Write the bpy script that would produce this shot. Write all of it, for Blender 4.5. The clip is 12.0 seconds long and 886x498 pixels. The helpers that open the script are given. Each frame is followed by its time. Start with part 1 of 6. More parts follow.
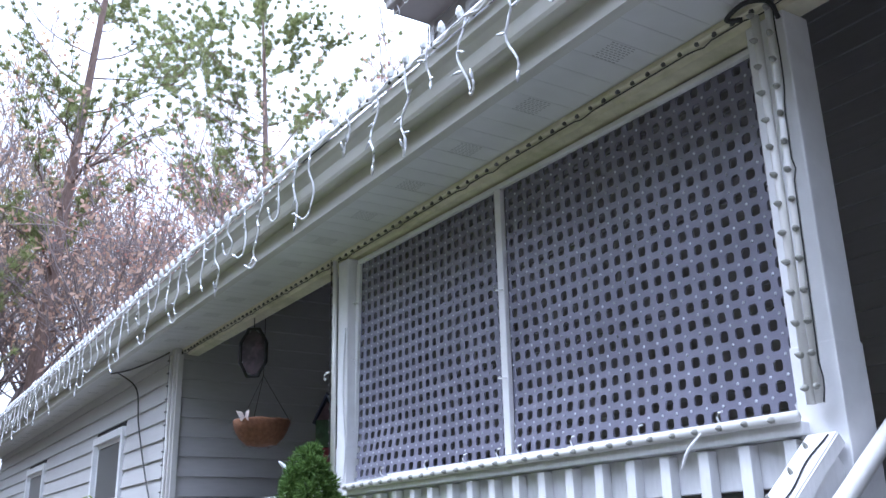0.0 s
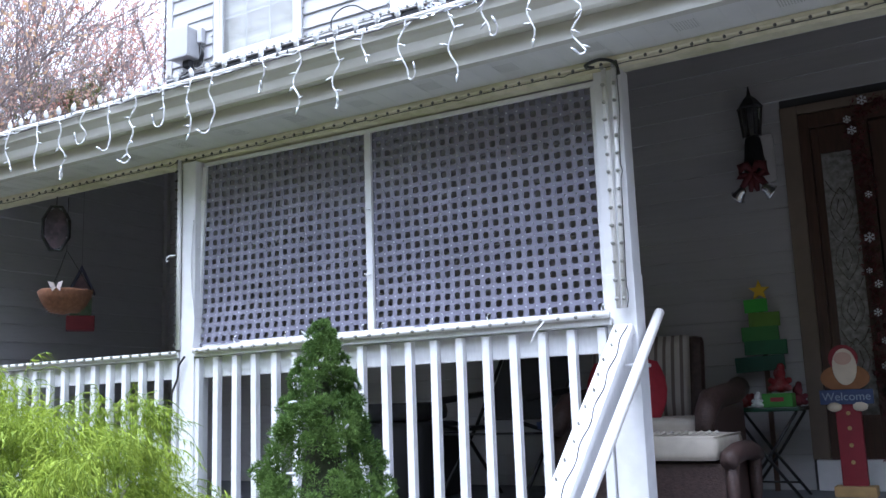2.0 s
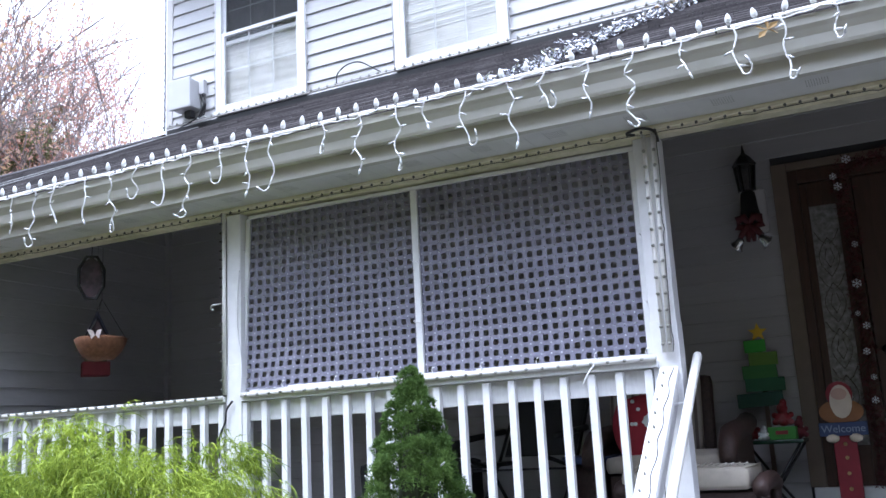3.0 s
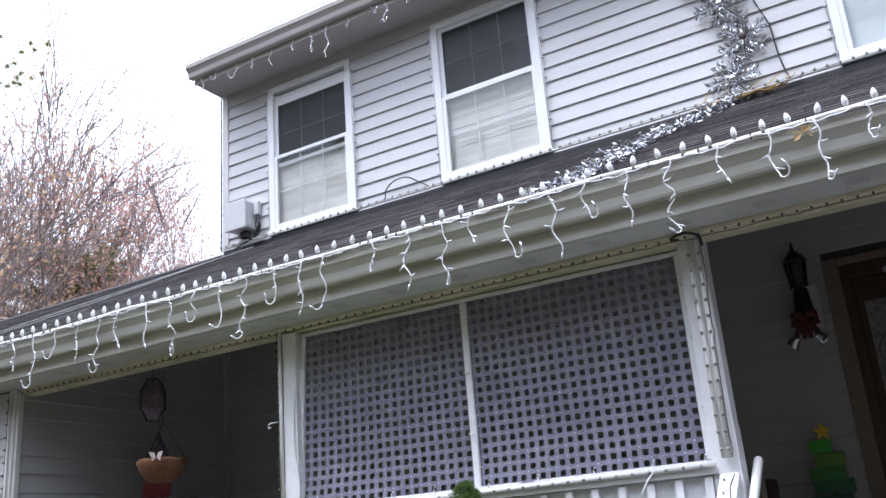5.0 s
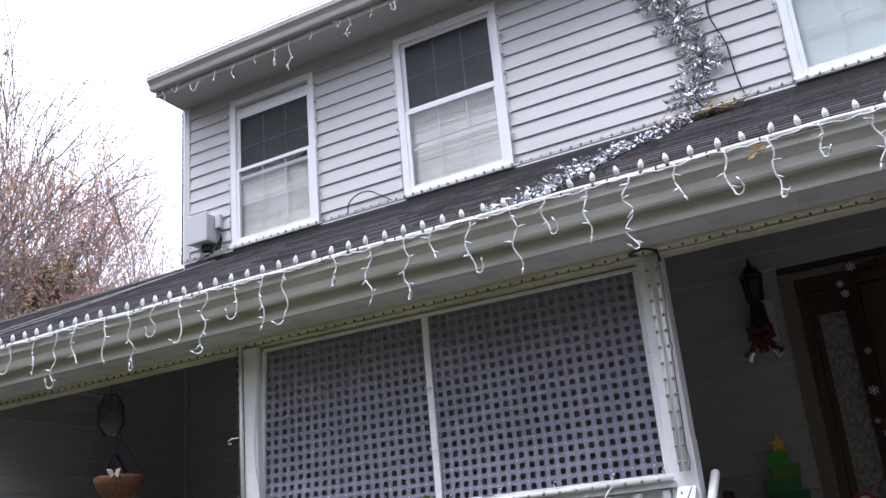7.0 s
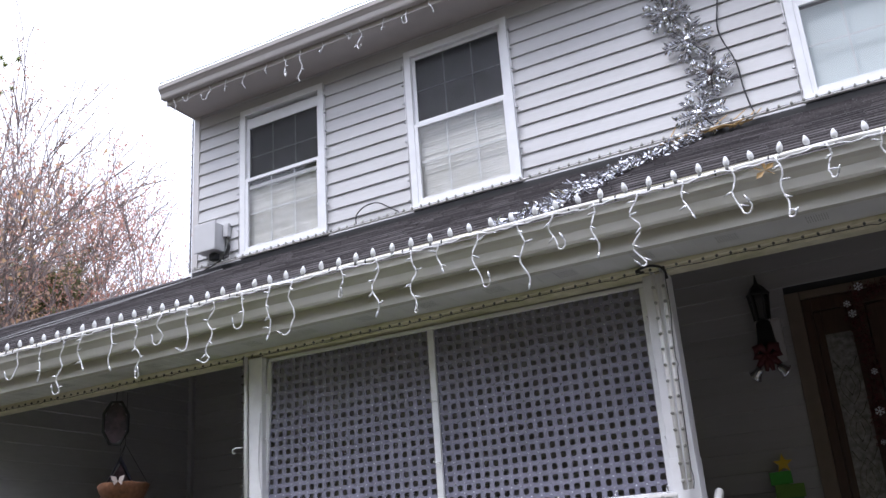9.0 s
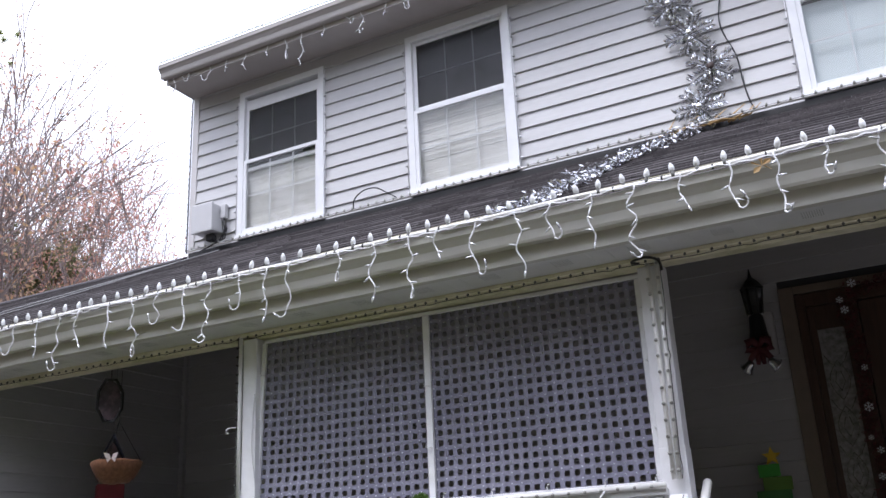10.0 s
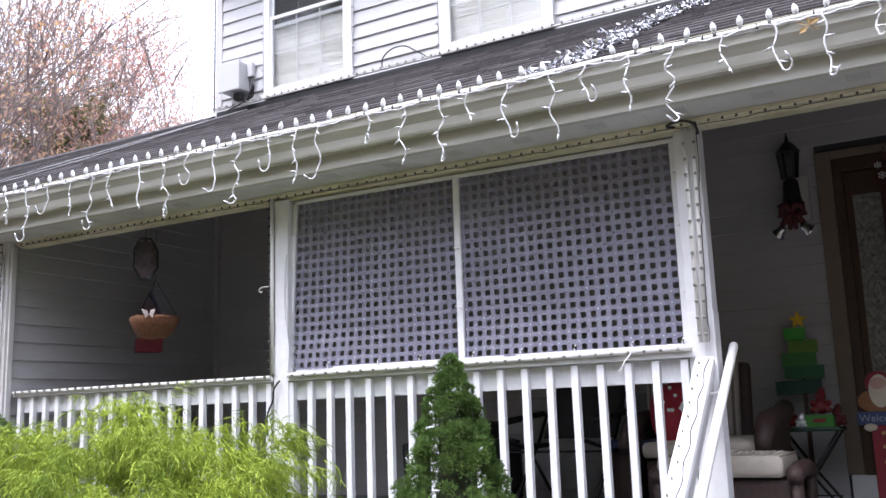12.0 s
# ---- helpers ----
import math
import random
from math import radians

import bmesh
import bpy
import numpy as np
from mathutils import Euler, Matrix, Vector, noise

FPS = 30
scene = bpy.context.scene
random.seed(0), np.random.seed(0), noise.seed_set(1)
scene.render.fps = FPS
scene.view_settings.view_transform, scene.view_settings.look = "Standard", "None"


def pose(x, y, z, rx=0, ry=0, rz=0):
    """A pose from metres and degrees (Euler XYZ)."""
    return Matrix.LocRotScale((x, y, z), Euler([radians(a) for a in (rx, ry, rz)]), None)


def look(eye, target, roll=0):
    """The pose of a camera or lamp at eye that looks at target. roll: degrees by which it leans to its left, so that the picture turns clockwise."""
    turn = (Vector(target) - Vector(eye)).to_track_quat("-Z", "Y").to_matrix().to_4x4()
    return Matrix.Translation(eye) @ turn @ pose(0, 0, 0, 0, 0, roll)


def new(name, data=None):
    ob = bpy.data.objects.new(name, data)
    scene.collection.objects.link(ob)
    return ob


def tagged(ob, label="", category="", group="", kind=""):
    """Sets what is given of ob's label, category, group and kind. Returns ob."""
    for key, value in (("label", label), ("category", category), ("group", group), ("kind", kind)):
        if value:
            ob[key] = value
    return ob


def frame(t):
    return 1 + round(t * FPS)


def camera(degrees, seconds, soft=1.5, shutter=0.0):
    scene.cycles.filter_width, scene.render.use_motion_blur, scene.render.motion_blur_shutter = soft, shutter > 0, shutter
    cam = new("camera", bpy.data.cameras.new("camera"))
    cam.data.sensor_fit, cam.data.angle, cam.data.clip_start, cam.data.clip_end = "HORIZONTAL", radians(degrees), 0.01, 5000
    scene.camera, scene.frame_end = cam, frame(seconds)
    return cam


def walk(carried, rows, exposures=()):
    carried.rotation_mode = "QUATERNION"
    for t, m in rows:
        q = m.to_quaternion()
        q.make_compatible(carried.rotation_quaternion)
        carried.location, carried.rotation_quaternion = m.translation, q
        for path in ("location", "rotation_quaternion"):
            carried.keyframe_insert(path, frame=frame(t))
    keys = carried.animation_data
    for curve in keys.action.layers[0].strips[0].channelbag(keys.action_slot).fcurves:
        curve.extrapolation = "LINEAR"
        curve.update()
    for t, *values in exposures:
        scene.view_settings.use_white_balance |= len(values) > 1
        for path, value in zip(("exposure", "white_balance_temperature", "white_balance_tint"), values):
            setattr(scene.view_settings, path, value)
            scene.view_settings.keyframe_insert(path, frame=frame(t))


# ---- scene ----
cam = camera(51.5, 12.0)
METRES, EYE, TILT, LEAN, TURN = 2.8, 1.5, 0.0, 0.0, 57.3
ROWS = [
    (0.0, 0.0, 0.0, 0.0, 0.44, 18.06, 1.35),
    (0.5, -0.1048, -0.1043, 0.0137, -8.38, 21.92, 1.46),
    (1.0, -0.2305, -0.2087, 0.0005, -15.6, 16.71, 0.89),
    (1.5, -0.3812, -0.2598, -0.0131, -23.86, 11.08, 1.78),
    (2.0, -0.5325, -0.3226, -0.0237, -26.34, 9.59, 1.97),
    (2.5, -0.6784, -0.3548, -0.0213, -28.23, 7.81, 2.49),
    (3.0, -0.7805, -0.3406, -0.0135, -30.49, 11.7, 2.98),
    (3.5, -0.7924, -0.3446, -0.008, -30.33, 15.41, 2.32),
    (5.5, -0.786, -0.3779, -0.0044, -26.21, 18.73, 4.95),
    (6.0, -0.7876, -0.378, -0.0028, -27.87, 18.69, 4.88),
    (6.5, -0.7885, -0.3804, -0.002, -28.45, 18.77, 5.19),
    (7.0, -0.7861, -0.3823, -0.0026, -28.75, 18.99, 5.07),
    (9.0, -0.7893, -0.3861, -0.0008, -28.68, 19.72, 4.02),
    (9.5, -0.7857, -0.3886, 0.0018, -27.52, 17.66, 2.8),
    (10.0, -0.7955, -0.3921, -0.0041, -29.4, 18.85, 2.77),
    (10.5, -0.7933, -0.3848, -0.0028, -27.65, 12.89, 2.15),
    (11.0, -0.7925, -0.3844, -0.0, -27.81, 7.74, 1.89),
    (11.5, -0.7962, -0.3826, 0.0014, -29.6, 8.85, 1.87),
    (12.0, -0.7971, -0.3835, 0.0049, -27.86, 10.16, 1.94),
]
walk(cam, [(t, pose(0, 0, EYE, TILT, LEAN, TURN) @ pose(METRES * x, METRES * y, METRES * z, 90 + pitch, roll, yaw)) for t, x, y, z, yaw, pitch, roll in ROWS],
     exposures=[(0.0, 0.80, 5250, 14), (0.5, 0.99, 5250, 14), (1.5, 1.05, 5400, 12), (2.5, 0.92, 5350, 13), (3.5, 0.86, 5600, 13), (5.5, 0.35, 5750, 14), (6.5, 0.26, 5800, 15), (9.5, 0.31, 5950, 16), (10.0, 0.31, 5950, 16), (10.5, 0.60, 5950, 16), (11.0, 0.80, 5950, 16), (12.0, 0.88, 6000, 17)])

# ---- world, sun, exposure ----
world = bpy.data.worlds.new("sky")
scene.world = world
world.use_nodes = True
wn, wl = world.node_tree.nodes, world.node_tree.links
wn.clear()
w_out = wn.new("ShaderNodeOutputWorld")
w_bg = wn.new("ShaderNodeBackground")
w_sky = wn.new("ShaderNodeTexSky")
w_sky.sky_type = "NISHITA"
w_sky.sun_disc = False
w_sky.sun_elevation = radians(62)
w_sky.sun_rotation = radians(205)
w_gain = wn.new("ShaderNodeVectorMath")
w_gain.operation = "SCALE"
w_gain.inputs["Scale"].default_value = 0.09
w_co = wn.new("ShaderNodeTexCoord")
w_cl = wn.new("ShaderNodeTexNoise")
w_cl.inputs["Scale"].default_value = 2.2
w_cl.inputs["Detail"].default_value = 5.0
w_ramp = wn.new("ShaderNodeValToRGB")
w_ramp.color_ramp.elements[0].position, w_ramp.color_ramp.elements[0].color = 0.3, (1.22, 1.26, 1.38, 1)
w_ramp.color_ramp.elements[1].position, w_ramp.color_ramp.elements[1].color = 0.7, (1.5, 1.5, 1.55, 1)
w_mix = wn.new("ShaderNodeMix")
w_mix.data_type = "RGBA"
w_mix.inputs["Factor"].default_value = 0.85
wl.new(w_sky.outputs["Color"], w_gain.inputs[0])
wl.new(w_co.outputs["Generated"], w_cl.inputs["Vector"])
wl.new(w_cl.outputs["Fac"], w_ramp.inputs["Fac"])
wl.new(w_gain.outputs["Vector"], w_mix.inputs["A"])
wl.new(w_ramp.outputs["Color"], w_mix.inputs["B"])
w_sep = wn.new("ShaderNodeSeparateXYZ")
wl.new(w_co.outputs["Generated"], w_sep.inputs[0])
w_up = wn.new("ShaderNodeMapRange")
w_up.inputs["From Min"].default_value, w_up.inputs["From Max"].default_value = 0.05, 1.0
w_up.inputs["To Min"].default_value, w_up.inputs["To Max"].default_value = 0.55, 2.5
wl.new(w_sep.outputs["Z"], w_up.inputs["Value"])
w_cie = wn.new("ShaderNodeVectorMath")
w_cie.operation = "SCALE"
wl.new(w_mix.outputs["Result"], w_cie.inputs[0])
wl.new(w_up.outputs["Result"], w_cie.inputs["Scale"])
wl.new(w_cie.outputs["Vector"], w_bg.inputs["Color"])
w_bg.inputs["Strength"].default_value = 1.0
wl.new(w_bg.outputs["Background"], w_out.inputs["Surface"])

sun = new("sun", bpy.data.lights.new("sun", "SUN"))
sun.data.energy, sun.data.angle, sun.data.color = 1.7, radians(20), (1.0, 0.96, 0.9)
sun.matrix_world = look((-5.5, -4.8, 13), (-3, 1, 1))


# ---- materials ----
def material(name, base, rough=0.6, var=0.12, scale=6.0, stain=0.0, stain_col=(0.3, 0.3, 0.2), stain_scale=1.2,
             bump=0.1, bump_scale=40.0, metal=0.0, island=0.0, piece=0.0, spec=0.5, trans=0.0, grain=None, sheen=0.0):
    """A surface with fine variation, coarse stains and bump, in real-world size."""
    m = bpy.data.materials.new(name)
    m.use_nodes = True
    n, l = m.node_tree.nodes, m.node_tree.links
    b = n["Principled BSDF"]
    b.inputs["Roughness"].default_value = rough
    b.inputs["Metallic"].default_value = metal
    b.inputs["Specular IOR Level"].default_value = spec
    if trans:
        b.inputs["Transmission Weight"].default_value = trans
    co = n.new("ShaderNodeTexCoord")
    geo = n.new("ShaderNodeNewGeometry")
    mp = n.new("ShaderNodeMapping")
    l.new(geo.outputs["Position"], mp.inputs["Vector"])
    if grain:
        mp.inputs["Scale"].default_value = grain
    fine = n.new("ShaderNodeTexNoise")
    fine.inputs["Scale"].default_value, fine.inputs["Detail"].default_value = scale, 6.0
    l.new(mp.outputs["Vector"], fine.inputs["Vector"])
    ramp = n.new("ShaderNodeMapRange")
    ramp.inputs["From Min"].default_value, ramp.inputs["From Max"].default_value = 0.25, 0.75
    ramp.inputs["To Min"].default_value, ramp.inputs["To Max"].default_value = 1 - var, 1 + var
    l.new(fine.outputs["Fac"], ramp.inputs["Value"])
    last = ramp.outputs["Result"]
    for amount, src in ((island, geo.outputs["Random Per Island"]), (piece, None)):
        if amount:
            if src is None:
                src = n.new("ShaderNodeObjectInfo").outputs["Random"]
            r2 = n.new("ShaderNodeMapRange")
            r2.inputs["To Min"].default_value, r2.inputs["To Max"].default_value = 1 - amount, 1 + amount
            l.new(src, r2.inputs["Value"])
            mu = n.new("ShaderNodeMath")
            mu.operation = "MULTIPLY"
            l.new(last, mu.inputs[0])
            l.new(r2.outputs["Result"], mu.inputs[1])
            last = mu.outputs[0]
    tint = n.new("ShaderNodeVectorMath")
    tint.operation = "SCALE"
    tint.inputs[0].default_value = base
    l.new(last, tint.inputs["Scale"])
    colour = tint.outputs["Vector"]
    if stain:
        big = n.new("ShaderNodeTexNoise")
        big.inputs["Scale"].default_value, big.inputs["Detail"].default_value = stain_scale, 8.0
        big.inputs["Roughness"].default_value = 0.65
        l.new(geo.outputs["Position"], big.inputs["Vector"])
        br = n.new("ShaderNodeMapRange")
        br.inputs["From Min"].default_value, br.inputs["From Max"].default_value = 0.48, 0.75
        br.inputs["To Max"].default_value = stain
        l.new(big.outputs["Fac"], br.inputs["Value"])
        mx = n.new("ShaderNodeMix")
        mx.data_type = "RGBA"
        mx.inputs["B"].default_value = (*stain_col, 1)
        l.new(br.outputs["Result"], mx.inputs["Factor"])
        l.new(colour, mx.inputs["A"])
        colour = mx.outputs["Result"]
    l.new(colour, b.inputs["Base Color"])
    if bump:
        bn = n.new("ShaderNodeTexNoise")
        bn.inputs["Scale"].default_value, bn.inputs["Detail"].default_value = bump_scale, 5.0
        l.new(mp.outputs["Vector"], bn.inputs["Vector"])
        bp = n.new("ShaderNodeBump")
        bp.inputs["Strength"].default_value, bp.inputs["Distance"].default_value = bump, 0.004
        l.new(bn.outputs["Fac"], bp.inputs["Height"])
        l.new(bp.outputs["Normal"], b.inputs["Normal"])
    return m


M_SIDING = material("vinyl_siding", (0.54, 0.54, 0.545), 0.5, 0.05, 9, 0.25, (0.36, 0.34, 0.33), 0.9, 0.12, 60, piece=0.03, grain=(0.25, 1, 6))
# same siding as above, its base colour darkened for the porch shade
M_SIDING_SHADED = material("vinyl_siding_shaded", (0.44, 0.43, 0.44), 0.55, 0.05, 9, 0.2, (0.34, 0.33, 0.33), 0.9, 0.12, 60, piece=0.03, grain=(0.25, 1, 6))
M_TRIM = material("trim_vinyl", (0.62, 0.60, 0.60), 0.45, 0.05, 12, 0.2, (0.45, 0.44, 0.4), 2, 0.05)
M_WHITE = material("white_paint", (0.80, 0.80, 0.82), 0.5, 0.05, 18, 0.18, (0.55, 0.56, 0.52), 3.5, 0.15, 90)
M_RAIL = material("rail_paint", (0.82, 0.82, 0.84), 0.5, 0.06, 25, 0.3, (0.58, 0.58, 0.55), 6, 0.2, 70, piece=0.04, grain=(3, 3, 0.6))
M_PVC = material("pvc_pipe", (0.80, 0.79, 0.77), 0.35, 0.05, 20, 0.25, (0.6, 0.56, 0.5), 7, 0.03)
M_GUTTER = material("gutter_aluminium", (0.56, 0.55, 0.50), 0.45, 0.06, 5, 0.55, (0.36, 0.36, 0.27), 1.6, 0.05, 30, grain=(0.5, 1, 2.5))
M_SOFFIT = material("soffit_vinyl", (0.68, 0.68, 0.67), 0.5, 0.05, 8, 0.35, (0.50, 0.50, 0.42), 1.3, 0.06)
M_BEAM = material("beam_mossy_paint", (0.66, 0.62, 0.46), 0.6, 0.1, 20, 0.75, (0.30, 0.31, 0.13), 4.0, 0.25, 60)
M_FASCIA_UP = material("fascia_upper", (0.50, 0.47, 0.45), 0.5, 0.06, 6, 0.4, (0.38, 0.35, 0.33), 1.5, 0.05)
M_SHINGLE = material("asphalt_shingle", (0.050, 0.044, 0.046), 0.95, 0.4, 70, 0.3, (0.10, 0.09, 0.085), 3, 0.8, 160, island=0.35)
M_LATTICE = material("lattice_plastic", (0.215, 0.212, 0.275), 0.30, 0.12, 4, 0.4, (0.14, 0.14, 0.185), 5, 0.6, 9)
M_FLOOR = material("porch_floor_paint", (0.13, 0.135, 0.15), 0.5, 0.12, 6, 0.3, (0.09, 0.09, 0.09), 2, 0.1, piece=0.08)
# ceiling colour set low so the porch behind the lattice falls darker
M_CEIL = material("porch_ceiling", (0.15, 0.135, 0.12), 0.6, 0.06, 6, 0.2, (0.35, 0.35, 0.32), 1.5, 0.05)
M_GROUND = material("lawn_earth", (0.055, 0.048, 0.032), 0.95, 0.35, 12, 0.7, (0.07, 0.05, 0.032), 0.8, 0.8, 30)
M_VENT = material("vent_shadow_grey", (0.36, 0.36, 0.34), 0.7, 0.1, 10, 0, bump=0)
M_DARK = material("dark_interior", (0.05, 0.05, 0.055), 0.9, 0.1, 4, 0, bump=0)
M_BLACK = material("black_wire", (0.02, 0.02, 0.022), 0.5, 0.1, 20, 0, bump=0)
M_WIREWHITE = material("white_wire", (0.82, 0.82, 0.84), 0.4, 0.05, 20, 0, bump=0)
M_WINFRAME = material("window_vinyl", (0.80, 0.81, 0.83), 0.35, 0.04, 12, 0.15, (0.6, 0.6, 0.58), 4, 0.03)
M_BLIND = material("blind_slat", (0.90, 0.89, 0.87), 0.5, 0.05, 6, 0, bump=0, island=0.06)
M_SHADE = material("roller_shade", (0.80, 0.86, 0.88), 0.6, 0.05, 3, 0.1, (0.7, 0.76, 0.78), 1.5, 0.05)
# mottled grey that paints cloudy reflections over a dark room
M_PANEGREY = material("pane_reflection_grey", (0.30, 0.30, 0.31), 0.9, 0.3, 5, 0.4, (0.05, 0.05, 0.055), 3, 0.2, 30)
M_CORDGREY = material("grey_cord", (0.30, 0.30, 0.30), 0.5, 0.1, 20, 0, bump=0)
M_SOCKET = material("bulb_socket", (0.10, 0.10, 0.09), 0.6, 0.2, 30, 0, bump=0)
M_GREENSOCKET = material("mini_bulb", (0.33, 0.33, 0.30), 0.3, 0.15, 30, 0, bump=0)


def glass(name, tint=(0.95, 0.97, 0.97), rough=0.02):
    m = bpy.data.materials.new(name)
    m.use_nodes = True
    n, l = m.node_tree.nodes, m.node_tree.links
    n.clear()
    out = n.new("ShaderNodeOutputMaterial")
    tr = n.new("ShaderNodeBsdfTransparent")
    tr.inputs["Color"].default_value = (*tint, 1)
    gl = n.new("ShaderNodeBsdfGlossy")
    gl.inputs["Roughness"].default_value = rough
    fr = n.new("ShaderNodeFresnel")
    fr.inputs["IOR"].default_value = 1.5
    mx = n.new("ShaderNodeMixShader")
    l.new(fr.outputs[0], mx.inputs[0])
    l.new(tr.outputs[0], mx.inputs[1])
    l.new(gl.outputs[0], mx.inputs[2])
    l.new(mx.outputs[0], out.inputs["Surface"])
    return m


M_GLASS = glass("window_glass")
M_SCREEN = glass("screen_mesh", (0.45, 0.45, 0.46), 0.6)


# ---- building helpers ----
def link_mesh(name, me, mat, parent=None, label="", loc=None):
    ob = new(name, me)
    if mat is not None and not me.materials:
        me.materials.append(mat)
    if parent is not None:
        ob.parent = parent
    if loc is not None:
        ob.matrix_basis = loc if isinstance(loc, Matrix) else Matrix.Translation(loc)
    if label:
        ob["label"] = label
    return ob


def part(name, bm, mat, parent=None, label="", loc=None, smooth=False):
    me = bpy.data.meshes.new(name)
    bm.normal_update()
    bm.to_mesh(me)
    bm.free()
    if smooth:
        for p in me.polygons:
            p.use_smooth = True
    return link_mesh(name, me, mat, parent, label, loc)


def raw(name, verts, faces, mat, parent=None, label="", loc=None, smooth=False):
    me = bpy.data.meshes.new(name)
    me.from_pydata(verts, [], faces)
    if smooth:
        me.polygons.foreach_set("use_smooth", [True] * len(me.polygons))
    me.update()
    return link_mesh(name, me, mat, parent, label, loc)


def empty(name, loc=(0, 0, 0), label="", category="", group="", kind="", rz=0):
    ob = new(name)
    ob.empty_display_size = 0.1
    ob.matrix_basis = pose(*loc, 0, 0, rz)
    return tagged(ob, label, category, group, kind)


def box(bm, x0, x1, y0, y1, z0, z1, bevel=0.0):
    r = bmesh.ops.create_cube(bm, size=1, matrix=Matrix.Translation(((x0 + x1) / 2, (y0 + y1) / 2, (z0 + z1) / 2)) @ Matrix.Diagonal((x1 - x0, y1 - y0, z1 - z0, 1)))
    if bevel:
        edges = list({e for v in r["verts"] for e in v.link_edges})
        bmesh.ops.bevel(bm, geom=edges, offset=bevel, segments=2, affect="EDGES", profile=0.6)
    return bm


def boxes(*dims, bevel=0.0):
    bm = bmesh.new()
    for d in dims:
        box(bm, *d, bevel=bevel)
    return bm


def profile(pts, x0, x1):
    """A closed outline in (y, z) drawn out along x."""
    bm = bmesh.new()
    a = [bm.verts.new((x0, y, z)) for y, z in pts]
    b = [bm.verts.new((x1, y, z)) for y, z in pts]
    n = len(pts)
    for i in range(n):
        bm.faces.new((a[i], a[(i + 1) % n], b[(i + 1) % n], b[i]))
    bm.faces.new(a[::-1])
    bm.faces.new(b)
    bmesh.ops.recalc_face_normals(bm, faces=bm.faces)
    return bm


def tube_data(points, radii, sides=6, cap=True):
    """Vertices and faces of a tapered tube along points."""
    pts = [Vector(p) for p in points]
    vs, fs = [], []
    for i, p in enumerate(pts):
        d = (pts[min(i + 1, len(pts) - 1)] - pts[max(i - 1, 0)])
        d = d.normalized() if d.length > 1e-9 else Vector((0, 0, 1))
        up = Vector((0, 0, 1)) if abs(d.z) < 0.95 else Vector((0, 1, 0))
        a = d.cross(up).normalized()
        b = a.cross(d)
        r = radii[i] if isinstance(radii, (list, tuple)) else radii
        for k in range(sides):
            t = 2 * math.pi * k / sides
            vs.append(p + r * (math.cos(t) * a + math.sin(t) * b))
    for i in range(len(pts) - 1):
        for k in range(sides):
            k2 = (k + 1) % sides
            fs.append((i * sides + k, i * sides + k2, (i + 1) * sides + k2, (i + 1) * sides + k))
    if cap:
        fs.append(tuple(range(sides))[::-1])
        fs.append(tuple(range((len(pts) - 1) * sides, len(pts) * sides)))
    return vs, fs


class Heap:
    """Collects vertices and faces for one mesh."""
    def __init__(self):
        self.v, self.f = [], []

    def add(self, vs, fs):
        o = len(self.v)
        self.v.extend([tuple(v) for v in vs])
        self.f.extend([tuple(i + o for i in f) for f in fs])
        return self

    def tube(self, points, radii, sides=6, cap=True):
        return self.add(*tube_data(points, radii, sides, cap))

    def to(self, name, mat, parent=None, label="", loc=None, smooth=True):
        return raw(name, self.v, self.f, mat, parent, label, loc, smooth)


def lathe(outline, sides=16):
    """A solid of turning: outline of (radius, z)."""
    vs, fs = [], []
    n = len(outline)
    for r, z in outline:
        for k in range(sides):
            t = 2 * math.pi * k / sides
            vs.append((r * math.cos(t), r * math.sin(t), z))
    for i in range(n - 1):
        for k in range(sides):
            k2 = (k + 1) % sides
            fs.append((i * sides + k, i * sides + k2, (i + 1) * sides + k2, (i + 1) * sides + k))
    fs.append(tuple(range(sides))[::-1])
    fs.append(tuple(range((n - 1) * sides, n * sides)))
    return vs, fs


def sheet(x0, x1, y, z0, z1):
    """A pane facing -y."""
    bm = bmesh.new()
    bm.faces.new([bm.verts.new(p) for p in ((x0, y, z0), (x1, y, z0), (x1, y, z1), (x0, y, z1))])
    return bm


def pierced(x0, x1, z0, z1, y0, y1, holes):
    """A wall slab along x with rectangular openings (x0, x1, z0, z1)."""
    xs = sorted({x0, x1, *[h[0] for h in holes], *[h[1] for h in holes]})
    zs = sorted({z0, z1, *[h[2] for h in holes], *[h[3] for h in holes]})
    bm = bmesh.new()
    for xa, xb in zip(xs, xs[1:]):
        for za, zb in zip(zs, zs[1:]):
            cx, cz = (xa + xb) / 2, (za + zb) / 2
            if not any(h[0] < cx < h[1] and h[2] < cz < h[3] for h in holes):
                box(bm, xa, xb, y0, y1, za, zb)
    bmesh.ops.remove_doubles(bm, verts=bm.verts, dist=1e-5)
    seen, drop = {}, []
    for f in bm.faces:
        k = tuple(round(c, 4) for c in f.calc_center_median())
        if k in seen:
            drop += [f, seen[k]]
        seen[k] = f
    bmesh.ops.delete(bm, geom=list(set(drop)), context="FACES")
    return bm


# ---- plan ----
FLOOR = 0.87          # porch floor
YF = 1.95             # line of posts and railing
YB = 4.06             # face of the house wall
XC = -6.40            # corner of porch and upper house
XE = 5.2              # far end of the porch
SOF = 2.89            # soffit
GX0, GX1 = -15.0, 5.6  # gutter
LAP = 0.1321          # siding course
RS = (4.46 - 3.09) / (YB - 1.56)   # roof slope
WINS = [(-5.80, -4.78, 4.52, 6.09), (-3.87, -2.83, 4.52, 6.09), (-0.61, 0.43, 4.52, 6.09), (2.0, 3.02, 4.52, 6.09)]

board_cache = {}


